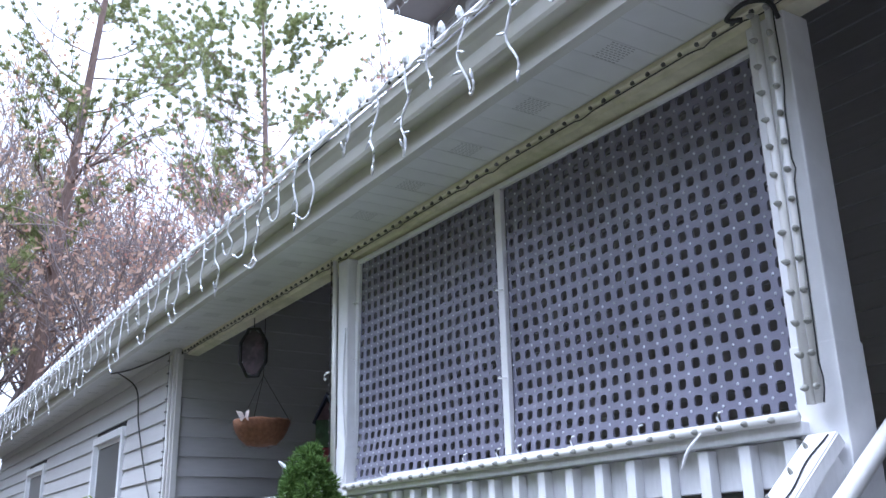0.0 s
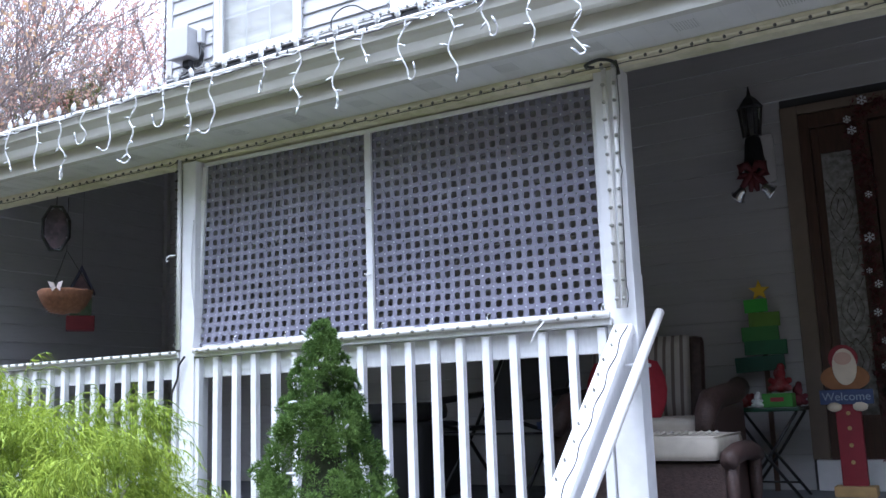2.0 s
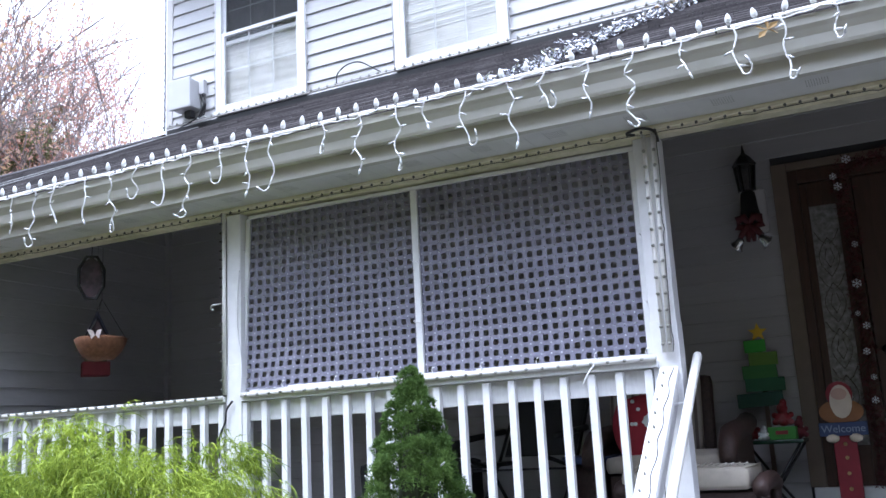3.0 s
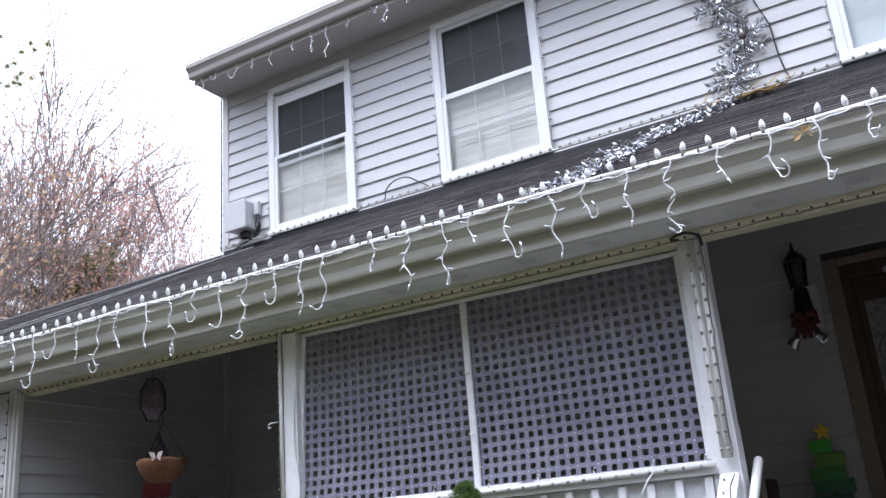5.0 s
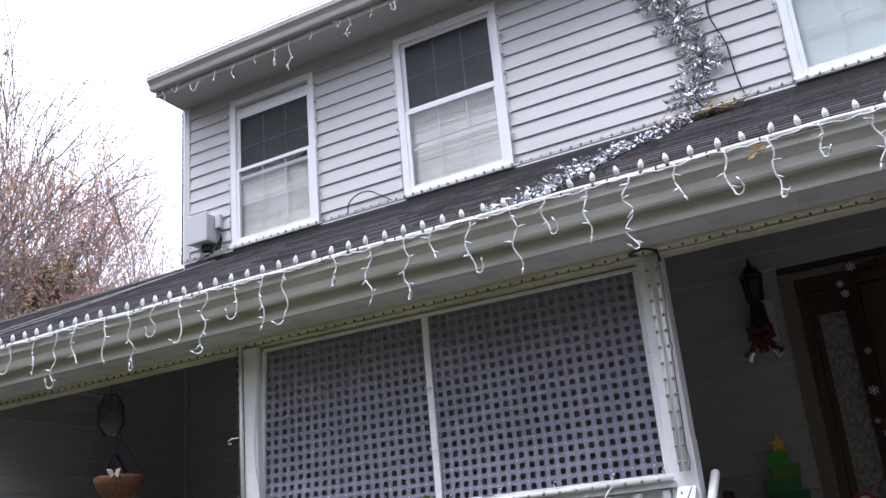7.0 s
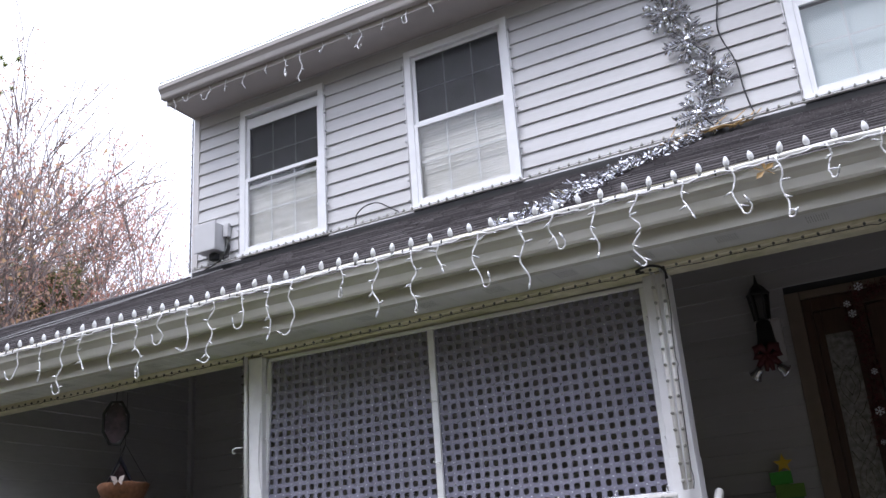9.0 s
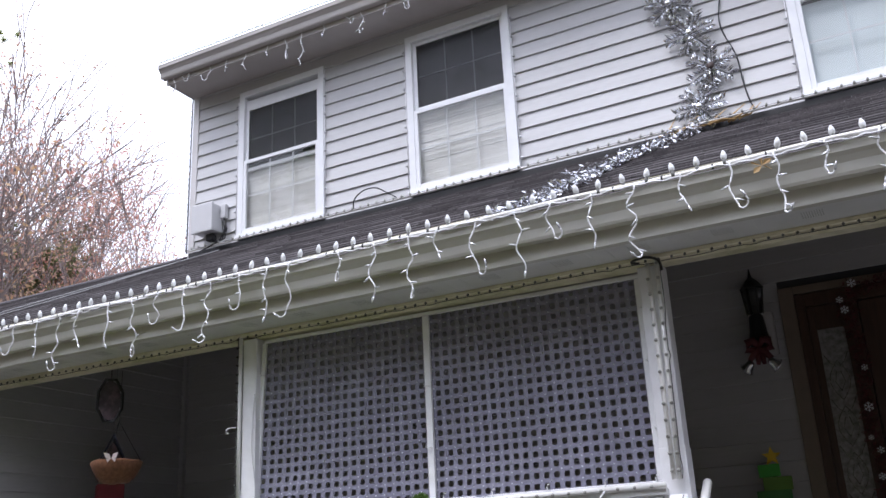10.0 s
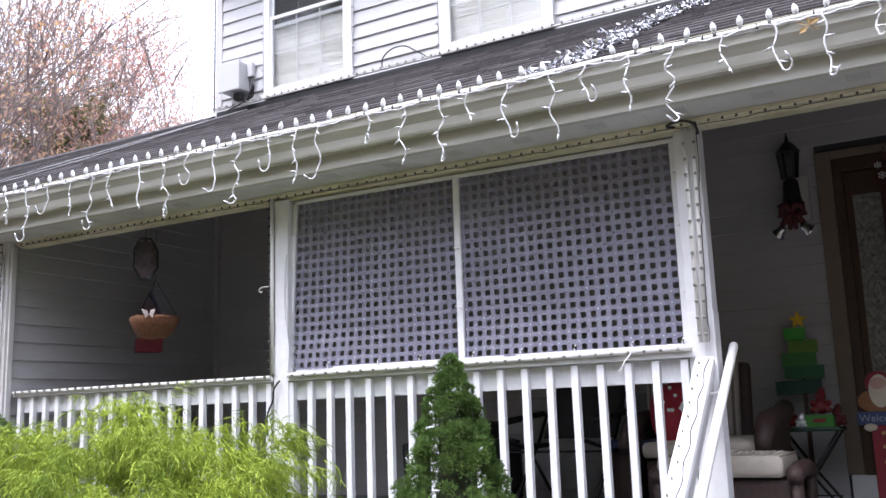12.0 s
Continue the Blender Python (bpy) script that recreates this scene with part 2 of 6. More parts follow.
def siding_board(length, mat, lap=LAP):
    key = (round(length, 3), mat.name, lap)
    if key not in board_cache:
        bm = profile([(0, 0.004), (-0.006, 0), (-0.017, 0.001), (-0.019, 0.005), (-0.018, 0.010), (-0.004, lap), (0, lap)], 0, length)
        me = bpy.data.meshes.new("siding_board")
        bm.to_mesh(me)
        bm.free()
        me.materials.append(mat)
        board_cache[key] = me
    return board_cache[key]


def side_wall(parent, mat, x0, x1, z0, z1, holes=(), place=Matrix(), lap=LAP):
    """Courses of siding between x0 and x1, cut at the openings; place turns the wall."""
    k = 0
    z = z0
    while z < z1 - 0.02:
        spans = [(x0, x1)]
        for hx0, hx1, hz0, hz1 in holes:
            if hz0 < z + lap * 0.5 < hz1:
                spans = [q for a, b in spans for q in ((a, min(b, hx0)), (max(a, hx1), b)) if q[1] - q[0] > 0.01]
        for a, b in spans:
            ob = new("siding_board", siding_board(b - a, mat, lap))
            ob.parent = parent
            ob.matrix_basis = place @ Matrix.Translation((a, 0, z))
        z += lap
        k += 1


# ---- ground ----
gb = bmesh.new()
bmesh.ops.create_grid(gb, x_segments=60, y_segments=60, size=1)
for v in gb.verts:
    v.co.x = math.copysign(abs(v.co.x) ** 3, v.co.x) * 600 - 3
    v.co.y = math.copysign(abs(v.co.y) ** 3, v.co.y) * 600
    d = max(0.0, math.hypot(v.co.x + 3, v.co.y) - 12)
    v.co.z = 0.15 * noise.noise((v.co.x * 0.06, v.co.y * 0.06, 0)) * min(1, d / 10)
tagged(part("ground", gb, M_GROUND, smooth=True), "patchy lawn and bare mulched earth", "ground", kind="structure")

# ---- porch structure ----
deck = tagged(part("porch_floor", boxes((XC, XE, YF + 0.02, YB, FLOOR - 0.2, FLOOR - 0.03)), M_FLOOR), "grey painted porch floor of narrow boards", "floor", kind="structure")
rim = part("rim_board", boxes((XC, XE, YF - 0.02, YF + 0.018, FLOOR - 0.24, FLOOR - 0.001)), M_RAIL, deck, "white painted rim board")
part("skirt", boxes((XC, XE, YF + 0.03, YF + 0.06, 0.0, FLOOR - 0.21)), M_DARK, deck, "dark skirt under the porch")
plank_me = {}
nb = 15
bw = (YB - YF - 0.02) / nb
for i in range(nb):
    for x0, x1 in ((XC, -2.6), (-2.6, 1.2), (1.2, XE)):
        key = round(x1 - x0, 2)
        if key not in plank_me:
            me = bpy.data.meshes.new("floor_plank")
            bm = boxes((0.002, x1 - x0 - 0.002, 0.002, bw - 0.002, -0.03, 0), bevel=0.002)
            bm.to_mesh(me)
            bm.free()
            me.materials.append(M_FLOOR)
            plank_me[key] = me
        link_mesh("floor_plank", plank_me[key], None, deck, "", (x0, YF + 0.02 + i * bw, FLOOR))

# house walls
DOOR = (-0.92, 1.05, FLOOR, 3.10)
wall_n = tagged(part("wall_north", pierced(XC, XE + 1, 0, 4.35, YB, YB + 0.2, [DOOR]), M_DARK), "grey vinyl lap siding behind the porch", "wall", kind="structure")
# courses in the darkened siding copy, with porch shade in the colour
side_wall(wall_n, M_SIDING_SHADED, XC + 0.05, XE, 0.802, 4.30, [(-1.02, 1.15, 0.5, 3.20)], Matrix.Translation((0, YB, 0)), 0.134)
upper = tagged(part("wall_upper", pierced(XC, XE + 1, 4.35, 6.30, YB, YB + 0.2, WINS), M_DARK), "upper storey in light grey vinyl lap siding", "wall", kind="structure")
WHOLES = [(a - 0.0, b + 0.0, c - 0.0, d + 0.0) for a, b, c, d in WINS]
side_wall(upper, M_SIDING, XC + 0.05, XE + 1, 4.350, 6.24, WHOLES, Matrix.Translation((0, YB, 0)))
part("corner_board", boxes((XC - 0.025, XC + 0.05, YB - 0.024, YB + 0.05, 4.4, 6.24), bevel=0.004), M_TRIM, upper)
# hidden sides of the house
tagged(part("wall_house_side", boxes((XC, XC + 0.2, YB + 0.2, YB + 7, 0, 6.3), (XE + 0.8, XE + 1, YB + 0.2, YB + 7, 0, 6.3), (XC, XE + 1, YB + 7, YB + 7.2, 0, 6.3)), M_SIDING), "plain side and rear walls of the house", "wall", kind="structure")
tagged(part("floor_upper", boxes((XC + 0.2, XE + 0.8, YB + 0.2, YB + 7, 3.4, 3.6)), M_DARK), "plain floor of the upper storey", "floor", kind="structure")
tagged(part("wall_porch_end", profile([(YF, 0), (YB, 0), (YB, 4.42), (YF, 3.28)], XE, XE + 0.2), M_SIDING_SHADED), "plain wall at the far end of the porch", "wall", kind="structure")

# left wing
YW = YF - 0.085      # face of the wing
WW = [(-8.72, -7.68, 1.30, 2.50), (-12.2, -11.1, 1.30, 2.50)]
wing = tagged(part("wall_wing", pierced(GX0 + 0.3, XC, 0, SOF, YW, YF + 0.15, WW), M_DARK), "wing in grey vinyl lap siding beside the porch", "wall", kind="structure")
side_wall(wing, M_SIDING, GX0 + 0.3, XC - 0.05, 0.266, 2.86, WW, Matrix.Translation((0, YW, 0)), 0.134)
porch_side = tagged(part("wall_west", profile([(YF + 0.15, 0), (YB, 0), (YB, 4.42), (YF + 0.15, 3.38)], XC - 0.15, XC), M_SIDING_SHADED), "grey siding wall closing the porch end", "wall", kind="structure")
side_wall(porch_side, M_SIDING_SHADED, YW - YF + 0.031, YB - YF - 0.02, 0.802, 3.20, (), pose(XC, YF, 0, 0, 0, 90), 0.134)
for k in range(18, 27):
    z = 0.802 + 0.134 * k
    side_wall(porch_side, M_SIDING_SHADED, 0.06 + max(0.0, (z + 0.134 - 3.27) / RS), YB - YF - 0.02, z, z + 0.05, (), pose(XC, YF, 0, 0, 0, 90), 0.134)
part("inside_corner", boxes((XC + 0.001, XC + 0.055, YB - 0.055, YB - 0.001, FLOOR, 4.33)), M_SIDING_SHADED, porch_side)
part("corner_trim", boxes((XC - 0.06, XC + 0.012, YW - 0.026, YW + 0.02, 0.3, SOF - 0.003), bevel=0.004), M_TRIM, wing, "pale corner trim")
tagged(part("wall_wing_rear", boxes((GX0 + 0.3, XC - 0.15, 6.1, 6.25, 0, 2.9), (GX0 + 0.3, GX0 + 0.45, YF + 0.15, 6.1, 0, 2.9)), M_SIDING), "plain rear walls of the wing", "wall", kind="structure")

# porch ceiling, beam, soffit
CEIL0 = 3.27


def ceil_z(y):
    return CEIL0 + (y - YF - 0.05) * RS


tagged(part("ceiling", profile([(YF + 0.065, ceil_z(YF + 0.065)), (YF + 0.065, ceil_z(YF + 0.065) + 0.03), (YB, ceil_z(YB) + 0.03), (YB, ceil_z(YB))], XC, XE), M_CEIL), "porch ceiling in brown-grey darkened for shade", "ceiling", kind="structure")
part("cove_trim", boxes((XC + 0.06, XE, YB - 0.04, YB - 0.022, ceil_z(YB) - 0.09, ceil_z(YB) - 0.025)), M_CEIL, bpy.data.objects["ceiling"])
beam = tagged(part("porch_beam", profile([(YF + 0.06, SOF + 0.42), (YF - 0.03, SOF + 0.42), (YF - 0.03, 2.862), (YF - 0.018, 2.848), (YF + 0.05, 2.846), (YF + 0.06, 2.85)], XC, XE), M_BEAM), "cream painted porch beam with green mildew", "beam", kind="structure")
part("quarter_round", profile([(YF - 0.031, SOF - 0.002), (YF - 0.060, SOF - 0.002), (YF - 0.058, SOF - 0.016), (YF - 0.045, SOF - 0.03), (YF - 0.031, SOF - 0.034)], XC, XE), M_BEAM, beam)
sv = Heap()
x = GX0
while x < GX1:
    for a, b, dz in ((0.0, 0.003, 0.0012), (0.003, 0.097, 0.0), (0.097, 0.1, 0.0012)):
        sv.add(*(lambda x0, x1, z: ([(x0, 1.60, z), (x1, 1.60, z), (x1, YF - 0.02, z), (x0, YF - 0.02, z)], [(3, 2, 1, 0)]))(x + a, x + b, SOF + dz))
    sv.add([(x + 0.003, 1.60, SOF), (x + 0.003, YF - 0.02, SOF), (x + 0.003, YF - 0.02, SOF + 0.0012), (x + 0.003, 1.60, SOF + 0.0012)], [(0, 1, 2, 3)])
    sv.add([(x + 0.097, 1.60, SOF), (x + 0.097, YF - 0.02, SOF), (x + 0.097, YF - 0.02, SOF + 0.0012), (x + 0.097, 1.60, SOF + 0.0012)], [(3, 2, 1, 0)])
    x += 0.1
soffit = tagged(sv.to("soffit", M_SOFFIT, smooth=False), "ribbed off-white vinyl soffit under the porch eave", "soffit", kind="structure")
part("backing", boxes((GX0, GX1, 1.60, YF + 0.1, SOF + 0.012, SOF + 0.03)), M_SOFFIT, soffit)
vent = Heap()
x = -13.0
while x < 4:
    for r in range(6):
        for c in range(9):
            xx, yy = x + c * 0.011, 1.70 + r * 0.016 + (c % 2) * 0.004
            vent.add([(xx, yy, SOF - 0.001), (xx + 0.004, yy, SOF - 0.001), (xx + 0.004, yy + 0.011, SOF - 0.001), (xx, yy + 0.011, SOF - 0.001)], [(3, 2, 1, 0)])
    x += 0.4
tagged(vent.to("vent_slots", M_VENT, soffit, "small dark vent slots"), kind="stuff")
part("fascia", boxes((GX0, GX1, 1.575, 1.599, SOF - 0.012, 3.09), bevel=0.003), M_GUTTER, soffit, "cream fascia board")

# gutter, K shape
gut = [(1.574, 3.085), (1.574, 2.955), (1.515, 2.952), (1.508, 2.965), (1.500, 3.005), (1.482, 3.030), (1.466, 3.045), (1.462, 3.085),
       (1.474, 3.088), (1.474, 3.076), (1.468, 3.072), (1.472, 3.05), (1.506, 3.01), (1.514, 2.962), (1.570, 2.964), (1.570, 3.085)]
gutter = tagged(part("gutter", profile(gut, GX0, GX1), M_GUTTER), "cream aluminium gutter with dirt streaks along the porch eave", "gutter", kind="structure")
lower_lip = part("drip_strip", profile([(1.574, SOF - 0.014), (1.590, SOF - 0.014), (1.612, SOF - 0.016), (1.612, SOF - 0.004), (1.600, SOF - 0.002), (1.574, SOF + 0.0)], GX0, GX1), M_GUTTER, gutter)

# porch roof with shingle tabs
def roof_z(y):
    return 3.095 + (y - 1.56) * RS


roof = tagged(part("porch_roof", profile([(1.56, 3.06), (1.56, 3.09), (YB, roof_z(YB)), (YB, roof_z(YB) - 0.03)], GX0, GX1), M_SHINGLE), "dark brown asphalt shingle roof over the porch", "roof", kind="structure")
wing_back = part("rear_slope", profile([(YB + 0.001, roof_z(YB) - 0.03), (YB + 0.001, roof_z(YB)), (6.4, roof_z(YB) - (6.4 - YB) * RS), (6.4, roof_z(YB) - (6.4 - YB) * RS - 0.03)], GX0, XC - 0.01), M_SHINGLE, roof)
rnd = random.Random(3)
tabs = Heap()
course = 0.14
n_course = int((YB - 1.53) / (course * math.cos(math.atan(RS)))) + 1
cs, sn = math.cos(math.atan(RS)), math.sin(math.atan(RS))
for i in range(n_course):
    x = GX0 - rnd.random() * 0.3
    while x < GX1:
        w = rnd.choice((0.15, 0.2, 0.3, 0.33))
        d0 = i * course + rnd.uniform(-0.006, 0.004)
        y0, z0 = 1.535 + d0 * cs, roof_z(1.535) + d0 * sn
        y1, z1 = y0 + course * 1.05 * cs, z0 + course * 1.05 * sn
        if y1 < YB - 0.002:
            th = 0.012 + rnd.random() * 0.006
            tabs.add([(x, y0, z0 + 0.002), (x + w - 0.006, y0, z0 + 0.002), (x + w - 0.006, y0, z0 + th), (x, y0, z0 + th), (x + w - 0.006, y1, z1 + 0.003), (x, y1, z1 + 0.003)],
                     [(0, 1, 2, 3), (3, 2, 4, 5), (0, 3, 5), (1, 4, 2)])
        x += w
tagged(tabs.to("shingles", M_SHINGLE, roof, smooth=False), kind="stuff")
part("ridge_cap", profile([(YB - 0.12, roof_z(YB - 0.12) + 0.014), (YB, roof_z(YB) + 0.02), (YB + 0.12, roof_z(YB - 0.12) + 0.014), (YB, roof_z(YB) + 0.002)], GX0, XC - 0.05), M_SHINGLE, roof)
part("flashing", boxes((XC, XE, YB - 0.035, YB - 0.02, roof_z(YB) - 0.02, roof_z(YB) + 0.03)), M_BLACK, roof)

# upper eave
UO = 0.40
UX = XC - 0.05
UZ = 6.22
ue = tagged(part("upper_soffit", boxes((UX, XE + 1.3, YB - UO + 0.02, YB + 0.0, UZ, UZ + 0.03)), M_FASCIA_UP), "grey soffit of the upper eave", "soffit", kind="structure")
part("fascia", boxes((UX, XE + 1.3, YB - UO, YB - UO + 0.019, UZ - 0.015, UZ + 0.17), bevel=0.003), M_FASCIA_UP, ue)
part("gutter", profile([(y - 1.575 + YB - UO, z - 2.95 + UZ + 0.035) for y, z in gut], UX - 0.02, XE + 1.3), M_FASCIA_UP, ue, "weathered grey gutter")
uroof = tagged(part("upper_roof", profile([(YB - UO - 0.05, UZ + 0.15), (YB - UO - 0.05, UZ + 0.19), (YB + 3.6, UZ + 2.3), (YB + 7.6, UZ + 0.19), (YB + 7.6, UZ + 0.15), (YB + 3.6, UZ + 2.25)], UX - 0.03, XE + 1.35), M_SHINGLE), "dark shingle roof of the main house", "roof", kind="structure")
part("rake_board", boxes((UX, UX + 0.02, YB - UO + 0.02, YB + 0.4, UZ - 0.0, UZ + 0.2)), M_FASCIA_UP, uroof)
tagged(part("wall_gable", profile([(YB + 0.2, 6.3), (YB + 7.0, 6.3), (YB + 3.6, 8.3)], XC, XC + 0.1), M_SIDING), "plain siding gable", "wall", kind="structure")


# ---- windows ----
def sash_window(name, x0, x1, z0, z1, y, drop=0.0, depth=0.1, shade=False, label=""):
    w = empty(name, ((x0 + x1) / 2, y, z0), label or "white vinyl double-hung window with closed blinds", "window", kind="structure")
    X0, X1, H = x0 - (x0 + x1) / 2, x1 - (x0 + x1) / 2, z1 - z0
    t = 0.064
    part("window_frame", boxes((X0, X0 + t, -0.035, depth, 0, H), (X1 - t, X1, -0.035, depth, 0, H), (X0 + t, X1 - t, -0.035, depth, H - t, H), (X0 + t, X1 - t, -0.035, depth, 0, t * 0.8), bevel=0.004), M_WINFRAME, w)
    part("window_sill", boxes((X0 - 0.01, X1 + 0.01, -0.055, -0.036, -0.005, 0.03), bevel=0.004), M_WINFRAME, w)
    a, b, mid, top = X0 + t, X1 - t, H * 0.5 + 0.02, H - t - drop
    s = 0.035
    up = part("upper_sash", boxes((a, a + s, 0.0, 0.03, mid - drop, top), (b - s, b, 0.0, 0.03, mid - drop, top), (a + s, b - s, 0.0, 0.03, top - s, top), (a + s, b - s, 0.0, 0.03, mid - drop, mid - drop + s), bevel=0.003), M_WINFRAME, w)
    lo = part("lower_sash", boxes((a, a + s, -0.028, -0.002, t * 0.8, mid), (b - s, b, -0.028, -0.002, t * 0.8, mid), (a + s, b - s, -0.028, -0.002, mid - s, mid), (a + s, b - s, -0.028, -0.002, t * 0.8, t * 0.8 + s), bevel=0.003), M_WINFRAME, w)
    if drop:
        part("head_strip", boxes((a, b, 0.004, 0.02, H - t - drop, H - t - 0.03)), M_WINFRAME, w)
    for par, za, zb, yy in ((up, mid - drop + s, top - s, 0.014), (lo, t * 0.8 + s, mid - s, -0.016)):
        pane = part("pane", sheet(a + s, b - s, yy, za, zb), M_GLASS, par)
        pane.visible_shadow = False
        for k in (1, 2):
            xx = a + s + (b - a - 2 * s) * k / 3
            part("muntin", boxes((xx - 0.006, xx + 0.006, yy + 0.006, yy + 0.012, za, zb)), M_WINFRAME, par)
        part("muntin", boxes((a + s, b - s, yy + 0.0065, yy + 0.0115, (za + zb) / 2 - 0.006, (za + zb) / 2 + 0.006)), M_WINFRAME, par)
    part("insect_screen", sheet(a + s, b - s, 0.004, mid - drop + s, top - s), M_SCREEN, up, "dark see-through screen")
    top_z = mid - s
    if shade:
        part("roller_shade", boxes((a + 0.004, b - 0.004, 0.040, 0.043, t * 0.8, top_z)), M_SHADE, w, "pale blue-white closed shade")
    else:
        sl = Heap()
        z = t * 0.8
        while z < top_z + 0.02:
            j, g = rnd.uniform(-0.001, 0.001), rnd.uniform(0.003, 0.007)
            sl.add([(a, 0.040 - g + j, z), (b, 0.040 - g + j, z), (b, 0.040 + j, z + 0.024), (a, 0.040 + j, z + 0.024), (a, 0.042 - g + j, z), (b, 0.042 - g + j, z), (b, 0.042 + j, z + 0.024), (a, 0.042 + j, z + 0.024)],
                   [(0, 1, 2, 3), (7, 6, 5, 4), (0, 4, 5, 1), (3, 2, 6, 7)])
            z += 0.0225
        tagged(sl.to("blind", M_BLIND, w, "white horizontal slat blind", smooth=False), kind="stuff")
    part("blind_rail", boxes((a + 0.003, b - 0.003, 0.030, 0.05, top_z + 0.045, top_z + 0.075), bevel=0.003), M_BLIND, w)
    # added sheet: the upper panes' cloudy grey reflection as colour
    part("reflection_sheet", boxes((a + 0.003, b - 0.003, 0.075, 0.080, top_z, H - t)), M_PANEGREY, w, "patchy grey sheet standing in for reflections in the upper panes")
    # near-black plate standing in for the unlit room
    part("room_back", boxes((a, b, depth, depth + 0.01, 0, H)), M_DARK, w)
    return w


for i, (a, b, c, d) in enumerate(WINS):
    sash_window("window_%d" % (i + 1), a, b, c, d, YB - 0.004, 0.11 if i == 0 else 0.0, shade=i == 2)
for i, (a, b, c, d) in enumerate(WW):
    sash_window("window_%d" % (i + 5), a, b, c, d, YW - 0.004, 0.0, label="white vinyl window in the wing with blinds")


# ---- posts and railing ----
def post(name, x0, x1, label, back=0.0):
    p = empty(name, ((x0 + x1) / 2, YF + back, FLOOR), label, "post", kind="structure")
    hw = (x1 - x0) / 2
    part("shaft", boxes((-hw, hw, -0.05, 0.055, 0, 2.846 - FLOOR), bevel=0.006), M_WHITE, p)
    part("sleeve", boxes((-hw - 0.0025, hw + 0.0025, -0.0525, 0.0575, 0, 1.08), bevel=0.004), M_WHITE, p)
    return p


post("post_1", -3.915, -3.812, "white painted square porch post")
post("post_2", -1.424, -1.300, "white painted square porch post by the steps", 0.025)
post("post_3", 1.35, 1.46, "white painted square porch post")
corner_half = part("post_4", boxes((XC + 0.013, XC + 0.036, YW - 0.01, YW + 0.03, FLOOR, 2.845), bevel=0.004), M_TRIM)
tagged(corner_half, "pale half post against the wing corner", "post", kind="structure")

BAL = None


def railing(name, x0, x1, first, pitch, label):
    global BAL
    r = empty(name, ((x0 + x1) / 2, YF, FLOOR), label, "railing")
    ox = (x0 + x1) / 2
    part("cap_rail", boxes((x0 - ox, x1 - ox, -0.055, 0.105, 1.735 - FLOOR, 1.768 - FLOOR), bevel=0.005), M_RAIL, r)
    part("apron_board", boxes((x0 - ox, x1 - ox, -0.006, 0.030, 1.622 - FLOOR, 1.734 - FLOOR), bevel=0.003), M_RAIL, r)
    if BAL is None:
        BAL = bpy.data.meshes.new("baluster")
        bm = boxes((-0.0185, 0.0185, -0.0415, -0.0065, -0.19, 1.730 - FLOOR), bevel=0.003)
        bm.to_mesh(BAL)
        bm.free()
        BAL.materials.append(M_RAIL)
    rr = random.Random(5)
    x = first
    while x < x1 - 0.03:
        link_mesh("baluster", BAL, None, r, "", pose(x - ox, rr.uniform(-0.001, 0), rr.uniform(-0.006, 0), 0, rr.uniform(-0.25, 0.25), 0))
        x += pitch
    return r


railing("railing", -3.815, -1.40, -3.805 + 0.005, 0.1382, "white painted wooden railing with square balusters under the lattice")
railing("railing", XC + 0.06, -3.925, -6.29, 0.1365, "white painted wooden railing with square balusters along the porch")

# lattice screen
LX0, LX1, LXM, LZ0, LZ1, LY = -3.79, -1.405, -2.6735, 1.80, 2.832, 2.0
SWING = 1.3
M_RIVET = material("rivet_plastic", (0.60, 0.62, 0.70), 0.35, 0.1, 30, 0, bump=0)
lf = empty("lattice_screen", ((LX0 + LX1) / 2, LY, LZ0), "grey plastic lattice in a white batten frame above the railing", "lattice", rz=SWING)
ox, oz = (LX0 + LX1) / 2, LZ0


